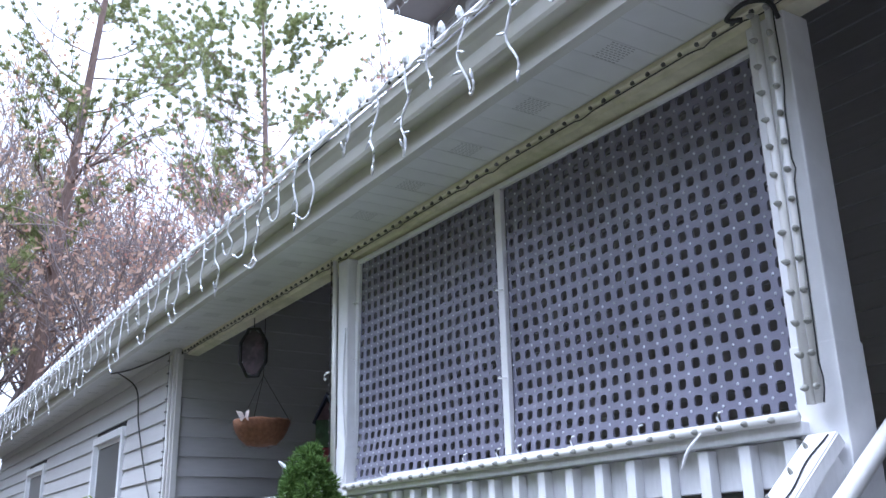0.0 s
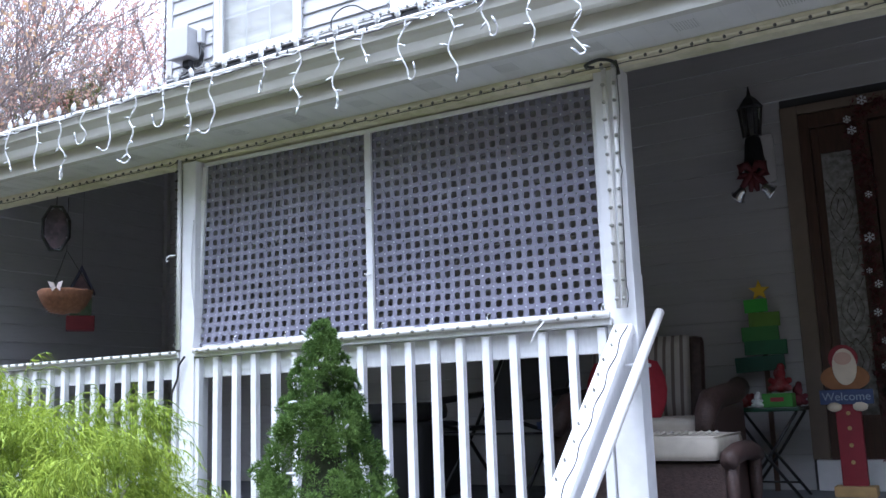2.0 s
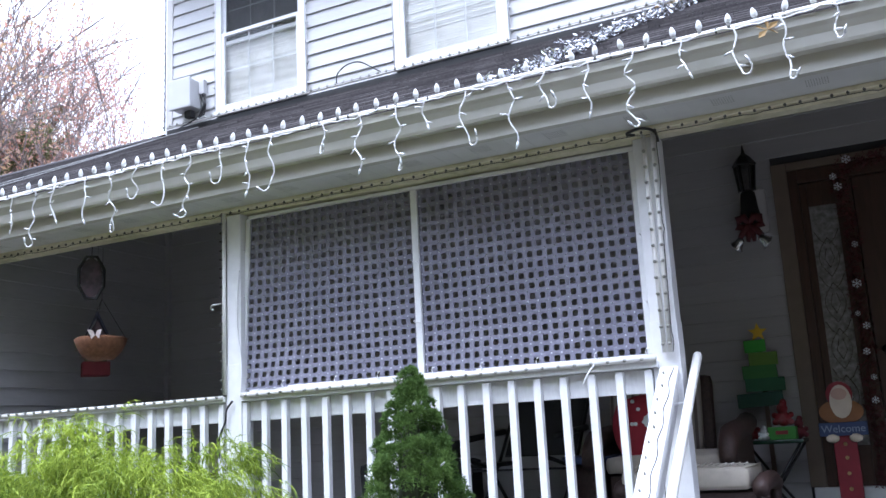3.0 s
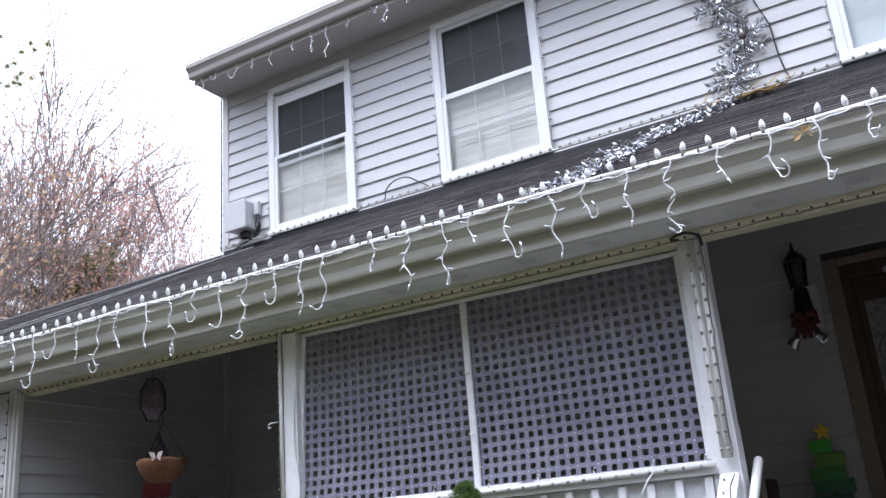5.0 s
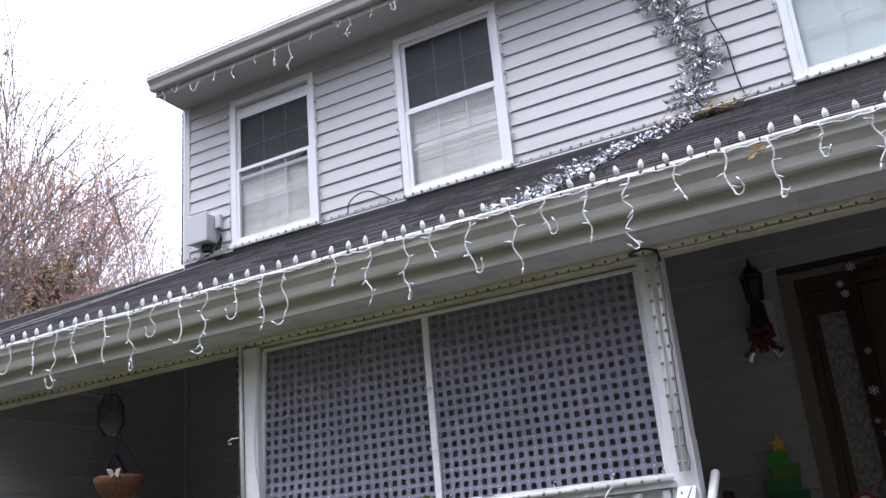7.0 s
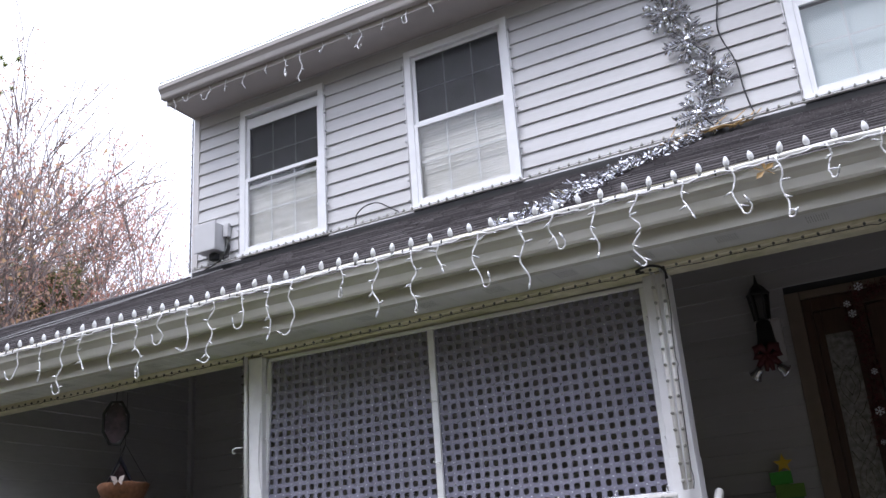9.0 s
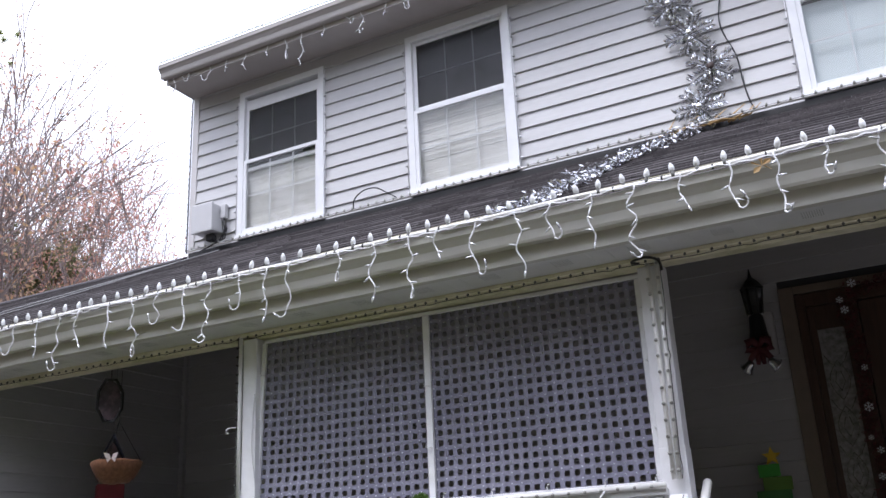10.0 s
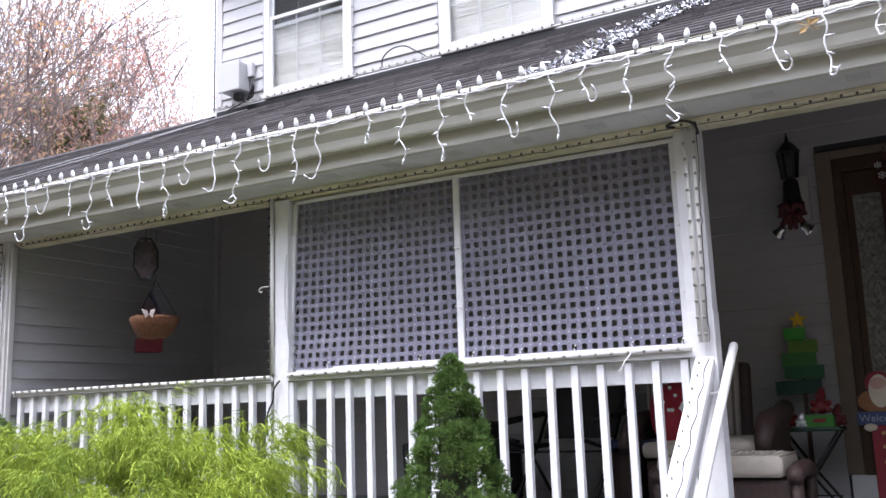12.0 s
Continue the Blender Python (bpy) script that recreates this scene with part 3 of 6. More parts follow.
def lattice(x0, x1, nx, label, lean=0.0):
    """A moulded sheet with square holes, a little bowed."""
    w, h = x1 - x0, LZ1 - LZ0
    nz = 19
    px, pz = w / nx, h / nz
    hx, hz, c, th = 0.0148, 0.0158, 0.0062, 0.006
    ph = rnd.uniform(0, 9)

    def bow(x, z):
        return 0.010 * noise.noise((x * 2.2 + ph, z * 2.6, 1.7)) + 0.004 * noise.noise((x * 7 + ph, z * 7, 4.2)) - 0.028 * max(0, 0.22 - z) / 0.22 * max(0.0, 1 - abs(x + w * 0.28) / (w * 0.6)) + 0.012 * (x / w)

    def out(x, z):
        """The sheet's loose edge splays towards its foot."""
        return x - lean * (1 - z / h) * (0.5 - x / w)

    bm = bmesh.new()
    ring = [(-hx + c, -hz), (hx - c, -hz), (hx, -hz + c), (hx, hz - c), (hx - c, hz), (-hx + c, hz), (-hx, hz - c), (-hx, -hz + c)]
    cell = [(-0.5, -0.5), (0.5, -0.5), (0.5, 0.5), (-0.5, 0.5)]
    corner = {}

    def node(i, k, s):
        if (i, k, s) not in corner:
            x, z = -w / 2 + i * px, k * pz
            corner[i, k, s] = bm.verts.new((out(x, z), (-th / 2 if s == 0 else th / 2) + bow(x, z), z))
        return corner[i, k, s]

    for i in range(nx):
        for k in range(nz):
            cx, cz = -w / 2 + (i + 0.5) * px, (k + 0.5) * pz
            rings = []
            for s in (0, 1):
                q = [node(i + int(a + 0.5), k + int(b + 0.5), s) for a, b in cell]
                r = [bm.verts.new((out(cx + dx, cz + dz), (-th / 2 if s == 0 else th / 2) + bow(cx + dx, cz + dz), cz + dz)) for dx, dz in ring]
                rings.append(r)
                fs = [(q[0], q[1], r[1], r[0]), (q[1], r[2], r[1]), (q[1], q[2], r[3], r[2]), (q[2], r[4], r[3]), (q[2], q[3], r[5], r[4]), (q[3], r[6], r[5]), (q[3], q[0], r[7], r[6]), (q[0], r[0], r[7])]
                for f in fs:
                    bm.faces.new(f if s == 0 else f[::-1])
            for e in range(8):
                e2 = (e + 1) % 8
                bm.faces.new((rings[0][e], rings[0][e2], rings[1][e2], rings[1][e]))
    p = part("panel", bm, M_LATTICE, lf, label, ((x0 + x1) / 2 - ox, 0, 0))
    rv = Heap()
    for i in range(nx + 1):
        for k in range(nz + 1):
            cx, cz = -w / 2 + i * px, k * pz
            y = bow(cx, cz) - th / 2
            r, cx = 0.0052, out(cx, cz)
            ringv = [(cx + r * math.cos(a), y - 0.0005, cz + r * math.sin(a)) for a in (0, 1.05, 2.09, 3.14, 4.19, 5.24)]
            top = [(cx + 0.6 * r * math.cos(a), y - 0.0028, cz + 0.6 * r * math.sin(a)) for a in (0, 1.05, 2.09, 3.14, 4.19, 5.24)]
            rv.add(ringv + top, [(e, (e + 1) % 6, 6 + (e + 1) % 6, 6 + e) for e in range(6)] + [(6, 7, 8, 9, 10, 11)])
    tagged(rv.to("rivets", M_RIVET, p, "pale rivet studs", smooth=False), kind="stuff")
    return p


lattice(-3.782, -2.700, 20, "grey plastic lattice sheet, bowed at its foot", 0.05)
lattice(-2.647, -1.464, 22, "grey plastic lattice sheet with square holes")
for nm, d in (("top_batten", (LX0, LX1, LZ1 - 0.016, LZ1 + 0.004)), ("bottom_batten", (LX0, LX1, LZ0 - 0.030, LZ0 + 0.008)), 
              ("right_batten", (LX1 - 0.062, LX1 - 0.022, LZ0 + 0.009, LZ1 - 0.017)), ("centre_batten", (LXM - 0.019, LXM + 0.019, LZ0 + 0.009, LZ1 - 0.017))):
    part(nm, boxes((d[0] - ox, d[1] - ox, -0.030 if nm != "bottom_batten" else -0.032, -0.008, d[2] - oz, d[3] - oz), bevel=0.004), M_WHITE, lf)
bm = boxes((LX0 - 0.012 - ox, LX0 + 0.016 - ox, -0.030, -0.008, 0.009, LZ1 - 0.017 - oz), bevel=0.004)
for v in bm.verts:
    v.co.x -= 0.05 * (1 - v.co.z / (LZ1 - LZ0))
part("left_batten", bm, M_WHITE, lf, "leaning white batten")
part("backing_strip", boxes((-2.699 - ox, -2.648 - ox, -0.004, 0.004, 0.01, LZ1 - oz - 0.02)), M_LATTICE, lf)

# ---- more materials ----
M_BULB = material("frosted_bulb", (0.85, 0.86, 0.86), 0.18, 0.03, 20, 0, bump=0, trans=0.25)
M_CLEAR = material("clear_bulb", (0.82, 0.83, 0.86), 0.1, 0.03, 20, 0, bump=0, trans=0.4)
M_GREENWIRE = material("green_wire", (0.06, 0.16, 0.10), 0.5, 0.1, 20, 0, bump=0)
M_SILVER = material("silver_tinsel", (0.68, 0.69, 0.72), 0.2, 0.2, 8, 0, bump=0, metal=1.0, island=0.4)
M_WOODDARK = material("door_wood", (0.07, 0.036, 0.024), 0.45, 0.25, 10, 0.3, (0.05, 0.03, 0.02), 3, 0.2, 30, grain=(6, 6, 0.6))
M_WICKER = material("brown_wicker", (0.055, 0.032, 0.028), 0.55, 0.35, 60, 0.3, (0.03, 0.02, 0.02), 8, 1.0, 120)
M_BEIGE = material("beige_fabric", (0.52, 0.47, 0.40), 0.9, 0.08, 25, 0.2, (0.40, 0.36, 0.31), 5, 0.3, 200)
M_RED = material("red_fabric", (0.32, 0.02, 0.035), 0.8, 0.12, 20, 0.2, (0.28, 0.02, 0.03), 6, 0.3, 150)
M_REDWOOD = material("red_painted_wood", (0.26, 0.02, 0.035), 0.5, 0.12, 15, 0.25, (0.22, 0.03, 0.03), 6, 0.15, 60)
M_BLUE = material("blue_paint", (0.045, 0.07, 0.17), 0.5, 0.12, 15, 0.2, (0.04, 0.06, 0.18), 6, 0.1)
M_TAN = material("tan_wood", (0.50, 0.33, 0.14), 0.6, 0.15, 15, 0.2, (0.35, 0.22, 0.1), 6, 0.15)
M_CREAM = material("cream_paint", (0.72, 0.62, 0.50), 0.6, 0.08, 15, 0.15, (0.55, 0.45, 0.36), 6, 0.1)
M_YELLOW = material("yellow_paint", (0.75, 0.50, 0.03), 0.5, 0.08, 12, 0.15, (0.55, 0.35, 0.03), 6, 0.1)
M_COCO = material("coco_fibre", (0.17, 0.075, 0.038), 0.95, 0.35, 40, 0.4, (0.11, 0.05, 0.03), 12, 1.0, 150)
M_PINK = material("pale_pink", (0.78, 0.66, 0.66), 0.6, 0.06, 20, 0, bump=0)
M_GREYBOX = material("grey_plastic", (0.55, 0.55, 0.56), 0.45, 0.05, 8, 0.15, (0.42, 0.42, 0.42), 4, 0.05)
M_METALBLACK = material("black_metal", (0.02, 0.02, 0.022), 0.4, 0.15, 20, 0, bump=0.05, metal=0.3)
GREENS = [material("green_paint_%d" % i, c, 0.5, 0.1, 14, 0.2, tuple(q * 0.7 for q in c), 6, 0.1) for i, c in enumerate([(0.06, 0.38, 0.04), (0.13, 0.26, 0.035), (0.05, 0.20, 0.045), (0.02, 0.12, 0.05), (0.015, 0.075, 0.05)])]


def leaf_material(name, a, b, rough=0.6, back=0.25):
    m = bpy.data.materials.new(name)
    m.use_nodes = True
    n, l = m.node_tree.nodes, m.node_tree.links
    p = n["Principled BSDF"]
    p.inputs["Roughness"].default_value = rough
    p.inputs["Specular IOR Level"].default_value = 0.15
    g = n.new("ShaderNodeNewGeometry")
    no = n.new("ShaderNodeTexNoise")
    no.inputs["Scale"].default_value, no.inputs["Detail"].default_value = 3.0, 3.0
    l.new(g.outputs["Position"], no.inputs["Vector"])
    ad = n.new("ShaderNodeMath")
    ad.operation = "MULTIPLY_ADD"
    ad.inputs[1].default_value, ad.inputs[2].default_value = 1.4, -0.45
    l.new(no.outputs["Fac"], ad.inputs[0])
    ad2 = n.new("ShaderNodeMath")
    ad2.operation = "MULTIPLY_ADD"
    ad2.inputs[1].default_value = 0.7
    l.new(g.outputs["Random Per Island"], ad2.inputs[0])
    l.new(ad.outputs[0], ad2.inputs[2])
    mx = n.new("ShaderNodeMix")
    mx.data_type = "RGBA"
    mx.inputs["A"].default_value, mx.inputs["B"].default_value = (*a, 1), (*b, 1)
    l.new(ad2.outputs[0], mx.inputs["Factor"])
    l.new(mx.outputs["Result"], p.inputs["Base Color"])
    tr = n.new("ShaderNodeBsdfTranslucent")
    l.new(mx.outputs["Result"], tr.inputs["Color"])
    ms = n.new("ShaderNodeMixShader")
    ms.inputs[0].default_value = back
    l.new(p.outputs[0], ms.inputs[1])
    l.new(tr.outputs[0], ms.inputs[2])
    l.new(ms.outputs[0], n["Material Output"].inputs["Surface"])
    return m


L_PINE = leaf_material("pine_needles", (0.14, 0.175, 0.07), (0.40, 0.43, 0.19), back=0.5)
L_PINEFAR = leaf_material("pine_far", (0.12, 0.15, 0.06), (0.27, 0.29, 0.14), back=0.45)
# autumn leaf colours lightened to carry the overexposure against bright sky
L_RUSSET = leaf_material("russet_leaves", (0.40, 0.24, 0.18), (0.60, 0.43, 0.33), back=0.5)
L_RED = leaf_material("red_leaves", (0.46, 0.19, 0.15), (0.64, 0.39, 0.31), back=0.5)
L_ORANGE = leaf_material("orange_leaves", (0.48, 0.29, 0.15), (0.66, 0.48, 0.30), back=0.5)
L_SPRUCE = leaf_material("spruce_needles", (0.04, 0.085, 0.022), (0.165, 0.255, 0.065), back=0.25)
L_GOLD = leaf_material("golden_threads", (0.045, 0.105, 0.012), (0.43, 0.52, 0.075), back=0.25)
M_BARK = material("bark", (0.27, 0.225, 0.215), 0.95, 0.35, 14, 0.5, (0.22, 0.16, 0.13), 3, 1.0, 30, grain=(3, 3, 0.7))
M_BARKPINE = material("pine_bark", (0.20, 0.14, 0.12), 0.95, 0.35, 14, 0.5, (0.26, 0.17, 0.13), 3, 1.0, 30, grain=(3, 3, 0.7))


# ---- string lights ----
def bulb_c9():
    vs, fs = lathe([(0.006, 0.0), (0.0125, 0.010), (0.0148, 0.020), (0.0120, 0.034), (0.006, 0.046), (0.0015, 0.051)], 10)
    return raw("bulb", vs, fs, M_BULB, smooth=True)


PIPE_Y, PIPE_Z = 1.452, 3.100
gl = empty("gutter_light_string", (0, PIPE_Y, PIPE_Z), "white pipe of clear holiday bulbs clipped along the gutter", "string lights")
rr = random.Random(8)
hp = Heap()
pts = [(GX0 + 0.2 + k * 0.4, 0.004 * math.sin(k * 1.7), 0.004 * math.sin(k * 2.3 + 1)) for k in range(int((GX1 - GX0 - 0.3) / 0.4))]
hp.tube(pts, 0.0115, 8)
hp.to("pipe", M_PVC, gl)
b_me = None
s_me = None
k = 0
x = 1.45
while x > -13.5:
    m = pose(x + rr.uniform(-0.006, 0.006), rr.uniform(-0.003, 0.003), 0.016, rr.uniform(-9, 9), rr.uniform(-10, 10), 0)
    if b_me is None:
        b = bulb_c9()
        b_me = b.data
        b.parent = gl
        b.matrix_basis = m
        v, f = lathe([(0.0095, -0.024), (0.0105, -0.012), (0.0085, 0.004)], 8)
        s = raw("socket", v, f, M_SOCKET, b, smooth=True)
        s_me = s.data
    else:
        b = link_mesh("bulb", b_me, None, gl, "", m)
        link_mesh("socket", s_me, None, b)
    if k % 2 == 0:
        if k == 0:
            c = raw("clip", *lathe([(0.0125, -0.004), (0.0135, -0.002), (0.0135, 0.002), (0.0125, 0.004)], 10), M_BLACK, gl)
            c.matrix_basis = pose(x - 0.05, 0, 0, 0, 90, 0)
            c_me = c.data
        else:
            link_mesh("clip", c_me, None, gl, "", pose(x - 0.05, 0, 0, 0, 90, 0))
    x -= 0.1152
    k += 1


def icicle(rr, length):
    """One hanging strand that sways, with small bulb tips and often a curled end."""
    h, tips = Heap(), Heap()
    amp, ph, turns = rr.uniform(0.010, 0.026), rr.uniform(0, 6.28), length * rr.uniform(3.5, 6.0)
    curl = rr.random() < 0.6
    body = length - (0.04 if curl else 0.0)
    n = max(6, int(body / 0.022))
    pts = []
    for k in range(n + 1):
        u = k / n
        sway = amp * (math.sin(ph + u * turns * 6.28) - math.sin(ph)) * min(1, u * 3) + rr.uniform(-0.0025, 0.0025)
        pts.append(Vector((sway, 0.5 * amp * math.sin(ph * 2 + u * 5), -body * u)))
    for k in range(2, n, 3):
        if rr.random() < 0.8:
            side = rr.choice((-1, 1))
            p = pts[k]
            d = Vector((side * rr.uniform(0.6, 1), rr.uniform(-0.5, 0.2), rr.uniform(-0.9, 0.3))).normalized()
            tips.tube([p, p + d * 0.016, p + d * 0.040], [0.0042, 0.0054, 0.0018], 6)
    side = rr.choice((-1, 1))
    e = pts[-1]
    if curl:
        rad = rr.uniform(0.014, 0.026)
        sweep = rr.uniform(2.2, 4.2)
        for k in range(1, 7):
            a = sweep * k / 6
            pts.append(e + Vector((side * rad * (1 - math.cos(a)), -0.004 * k, -rad * math.sin(a) * 1.25)))
    d = (pts[-1] - pts[-2]).normalized()
    e = pts[-1]
    tips.tube([e - d * 0.006, e + d * 0.014, e + d * 0.030], [0.0055, 0.0062, 0.0018], 6)
    h.tube(pts, 0.0042, 6)
    return h, tips


ic = empty("icicle_light_string", (0, PIPE_Y - 0.014, PIPE_Z), "white icicle lights hanging from the gutter", "icicle lights")
roots = [(-5.457, 0.22), (-5.24, 0.24), (-5.032, 0.39), (-4.843, 0.23), (-4.605, 0.27), (-4.4, 0.39), (-4.182, 0.21), (-3.981, 0.3), (-3.794, 0.39),
         (-3.577, 0.23), (-3.375, 0.3), (-3.218, 0.33), (-2.904, 0.2), (-2.68, 0.31), (-2.467, 0.38), (-2.291, 0.15), (-2.08, 0.31), (-1.866, 0.33),
         (-1.674, 0.21), (-1.472, 0.26), (-1.264, 0.39), (-1.047, 0.18), (-0.831, 0.25), (-0.644, 0.32), (-0.435, 0.19)]
x = -5.66
while x > -13.4:
    roots.append((x, rr.choice((0.18, 0.24, 0.3, 0.38))))
    x -= rr.uniform(0.16, 0.24)
for k in range(5):
    roots.append((-0.22 + 0.21 * k, rr.choice((0.2, 0.26, 0.34))))
for x, ln in roots:
    h, t = icicle(rr, ln * 0.97)
    s = h.to("strand", M_WIREWHITE, ic, "", (x, 0, 0))
    tagged(t.to("bulb_tip", M_CLEAR, s), kind="stuff")
main = Heap()
pts = []
for k in range(500):
    xx = GX0 + 1.4 + k * 0.03
    if xx > 1.2:
        break
    pts.append((xx, 0.006 * math.sin(k * 0.8), -0.006 - 0.012 * abs(math.sin(k * 0.23)) + 0.004 * math.sin(k * 1.9)))
main.tube(pts, 0.0035, 5)
main.to("main_wire", M_WIREWHITE, ic)

ul = empty("upper_light_string", (UX, YB - UO - 0.12, UZ + 0.185), "green light string along the upper gutter", "string lights")
h = Heap()
h.tube([(k * 0.1, 0.003 * math.sin(k), 0.004 * math.sin(k * 1.7)) for k in range(110)], 0.005, 5)
h.to("wire", M_GREENWIRE, ul)
v, f = lathe([(0.004, 0.0), (0.006, 0.008), (0.004, 0.020), (0.001, 0.026)], 6)
mb = None
for k in range(90):
    m = pose(0.03 + k * 0.08, 0, 0.004, rr.uniform(-25, 25), rr.uniform(-25, 25), 0)
    if mb is None:
        o = raw("mini_bulb", v, f, M_CLEAR, ul, loc=m, smooth=True)
        mb = o.data
    else:
        link_mesh("mini_bulb", mb, None, ul, "", m)
ui = empty("icicle_light_string", (UX, YB - UO - 0.02, UZ + 0.02), "white icicle lights under the upper eave", "icicle lights")
for k in range(27):
    h, t = icicle(rr, rr.choice((0.10, 0.16, 0.24, 0.32)))
    s = h.to("strand", M_WIREWHITE, ui, "", (0.14 + k * 0.225 + rr.uniform(-0.04, 0.04), 0, 0))
    tagged(t.to("bulb_tip", M_CLEAR, s), kind="stuff")


def studded_pipe(name, pts, spacing, radius, mat, bulb_mat, out, label, wire=True, size=1.0, wob=0.0):
    """A pipe along pts with small bulbs that point to out, and a loose black wire."""
    base = Vector(pts[0])
    o = empty(name, tuple(base), label, "string lights")
    loc = [Vector(p) - base for p in pts]
    h = Heap()
    if radius:
        h.tube(loc, radius, 8)
        h.to("pipe", mat, o)
    total = sum((b - a).length for a, b in zip(loc, loc[1:]))
    outv = Vector(out).normalized()
    q = outv.to_track_quat("Z", "Y").to_matrix().to_4x4()
    v, f = lathe([(0.0085 * size, -0.002), (0.0085 * size, 0.007 * size), (0.005 * size, 0.014 * size), (0.0015 * size, 0.019 * size)], 7)
    me = None
    d = spacing * 0.5
    while d < total:
        rest = d
        for a, b in zip(loc, loc[1:]):
            if rest <= (b - a).length:
                p = a + (b - a) * (rest / (b - a).length)
                break
            rest -= (b - a).length
        m = Matrix.Translation(p + outv * (radius * 0.8) + Vector((rr.uniform(-wob, wob), 0, rr.uniform(-wob, wob)))) @ q @ pose(0, 0, 0, rr.uniform(-12, 12), rr.uniform(-12, 12), 0)
        if me is None:
            me = raw("bulb", v, f, bulb_mat, o, loc=m, smooth=True).data
        else:
            link_mesh("bulb", me, None, o, "", m)
        d += spacing
    if wire:
        n = int(total / 0.03)
        dirv = (loc[-1] - loc[0]).normalized()
        sidev = dirv.cross(outv).normalized()
        wp = []
        for k in range(n + 1):
            t = k / n
            wp.append(loc[0].lerp(loc[-1], t) + outv * (radius * 0.6 + 0.004) + sidev * (radius * 0.9 + 0.002 + 0.016 * max(0, math.sin(k * 0.45 + 2 * math.sin(k * 0.31)) - 0.55)))
        hw = Heap()
        hw.tube(wp, 0.0021, 5)
        hw.to("wire", M_BLACK, o, "loose black wire")
    return o


studded_pipe("beam_light_string", [(XC + 0.05, YF - 0.052, SOF - 0.022), (3.4, YF - 0.052, SOF - 0.022)], 0.066, 0.010, M_BEAM, M_SOCKET, (0, -1, -0.75), "dark unlit bulbs set along the porch beam", size=0.85)
studded_pipe("post_light_string", [(-1.358, YF - 0.064, 1.80), (-1.358, YF - 0.064, 2.84)], 0.077, 0.0115, M_PVC, M_GREENSOCKET, (-0.2, -1, 0), "white pipe of small bulbs up the porch post", wire=False)
studded_pipe("post_light_string", [(-1.332, YF - 0.066, 1.80), (-1.312, YF - 0.064, 2.86)], 0.077, 0.0115, M_PVC, M_GREENSOCKET, (0.2, -1, 0), "white pipe of bulbs with black wire up the post")
studded_pipe("post_light_string", [(-3.922, YF - 0.064, 1.78), (-3.926, YF - 0.062, 2.86)], 0.055, 0.0125, M_PVC, M_SOCKET, (-1, -0.6, 0), "white pipe of dark bulbs up the porch post")
studded_pipe("corner_light_string", [(XC - 0.03, YW - 0.04, 0.6), (XC - 0.03, YW - 0.04, 2.84)], 0.09, 0.010, M_PVC, M_SOCKET, (-0.5, -1, 0), "pipe of dark bulbs up the wing corner")
studded_pipe("rail_light_string", [(-3.80, YF - 0.066, 1.768), (-1.40, YF - 0.066, 1.778)], 0.082, 0.0145, M_PVC, M_GREENSOCKET, (0, -1, -0.15), "white pipe of small bulbs along the railing cap", wire=False)
studded_pipe("rail_light_string", [(-6.33, YF - 0.062, 1.765), (-3.94, YF - 0.062, 1.762)], 0.080, 0.012, M_PVC, M_GREENSOCKET, (0, -1, 0.25), "white pipe of dark bulbs along the side railing", wire=False)
studded_pipe("roof_light_string", [(XC + 0.05, YB - 0.085, 4.495), (-4.7, YB - 0.085, 4.495), (-2.7, YB - 0.085, 4.495), (1.4, YB - 0.085, 4.50)], 0.085, 0.010, M_PVC, M_GREENSOCKET, (0, -0.5, 1), "white pipe of clear bulbs where the roof meets the wall", size=1.35)
for a, b, c, d in WINS[:3]:
    for xx, sgn in ((a - 0.012, -1), (b + 0.012, 1)):
        studded_pipe("window_light_string", [(xx, YB - 0.034, c), (xx, YB - 0.034, d - 0.1)], 0.19, 0.004, M_WIREWHITE, M_CLEAR, (sgn, -0.3, 0), "clear bulbs clipped beside an upper window", wire=False, size=1.3)
studded_pipe("house_corner_lights", [(XC - 0.032, YB - 0.03, 4.5), (XC - 0.032, YB - 0.03, 6.2)], 0.07, 0.006, M_BLACK, M_CLEAR, (-1, -0.4, 0), "dark light string down the house corner", wire=True)

# loose cords
def cord(name, pts, r, mat, label):
    base = Vector(pts[0])
    out = []
    n = len(pts)
    P = [Vector(p) - base for p in pts]
    for i in range(n - 1):
        p0, p1, p2, p3 = P[max(i - 1, 0)], P[i], P[i + 1], P[min(i + 2, n - 1)]
        for s in range(8):
            t = s / 8
            out.append(0.5 * ((2 * p1) + (p2 - p0) * t + (2 * p0 - 5 * p1 + 4 * p2 - p3) * t * t + (3 * p1 - p0 - 3 * p2 + p3) * t ** 3))
    out.append(P[-1])
    h = Heap()
    h.tube(out, r, 6)
    return tagged(h.to(name, mat, None, "", tuple(base)), label, "cord")


def roof_pt(x, y, up=0.02):
    return (x, y, roof_z(y) + up)


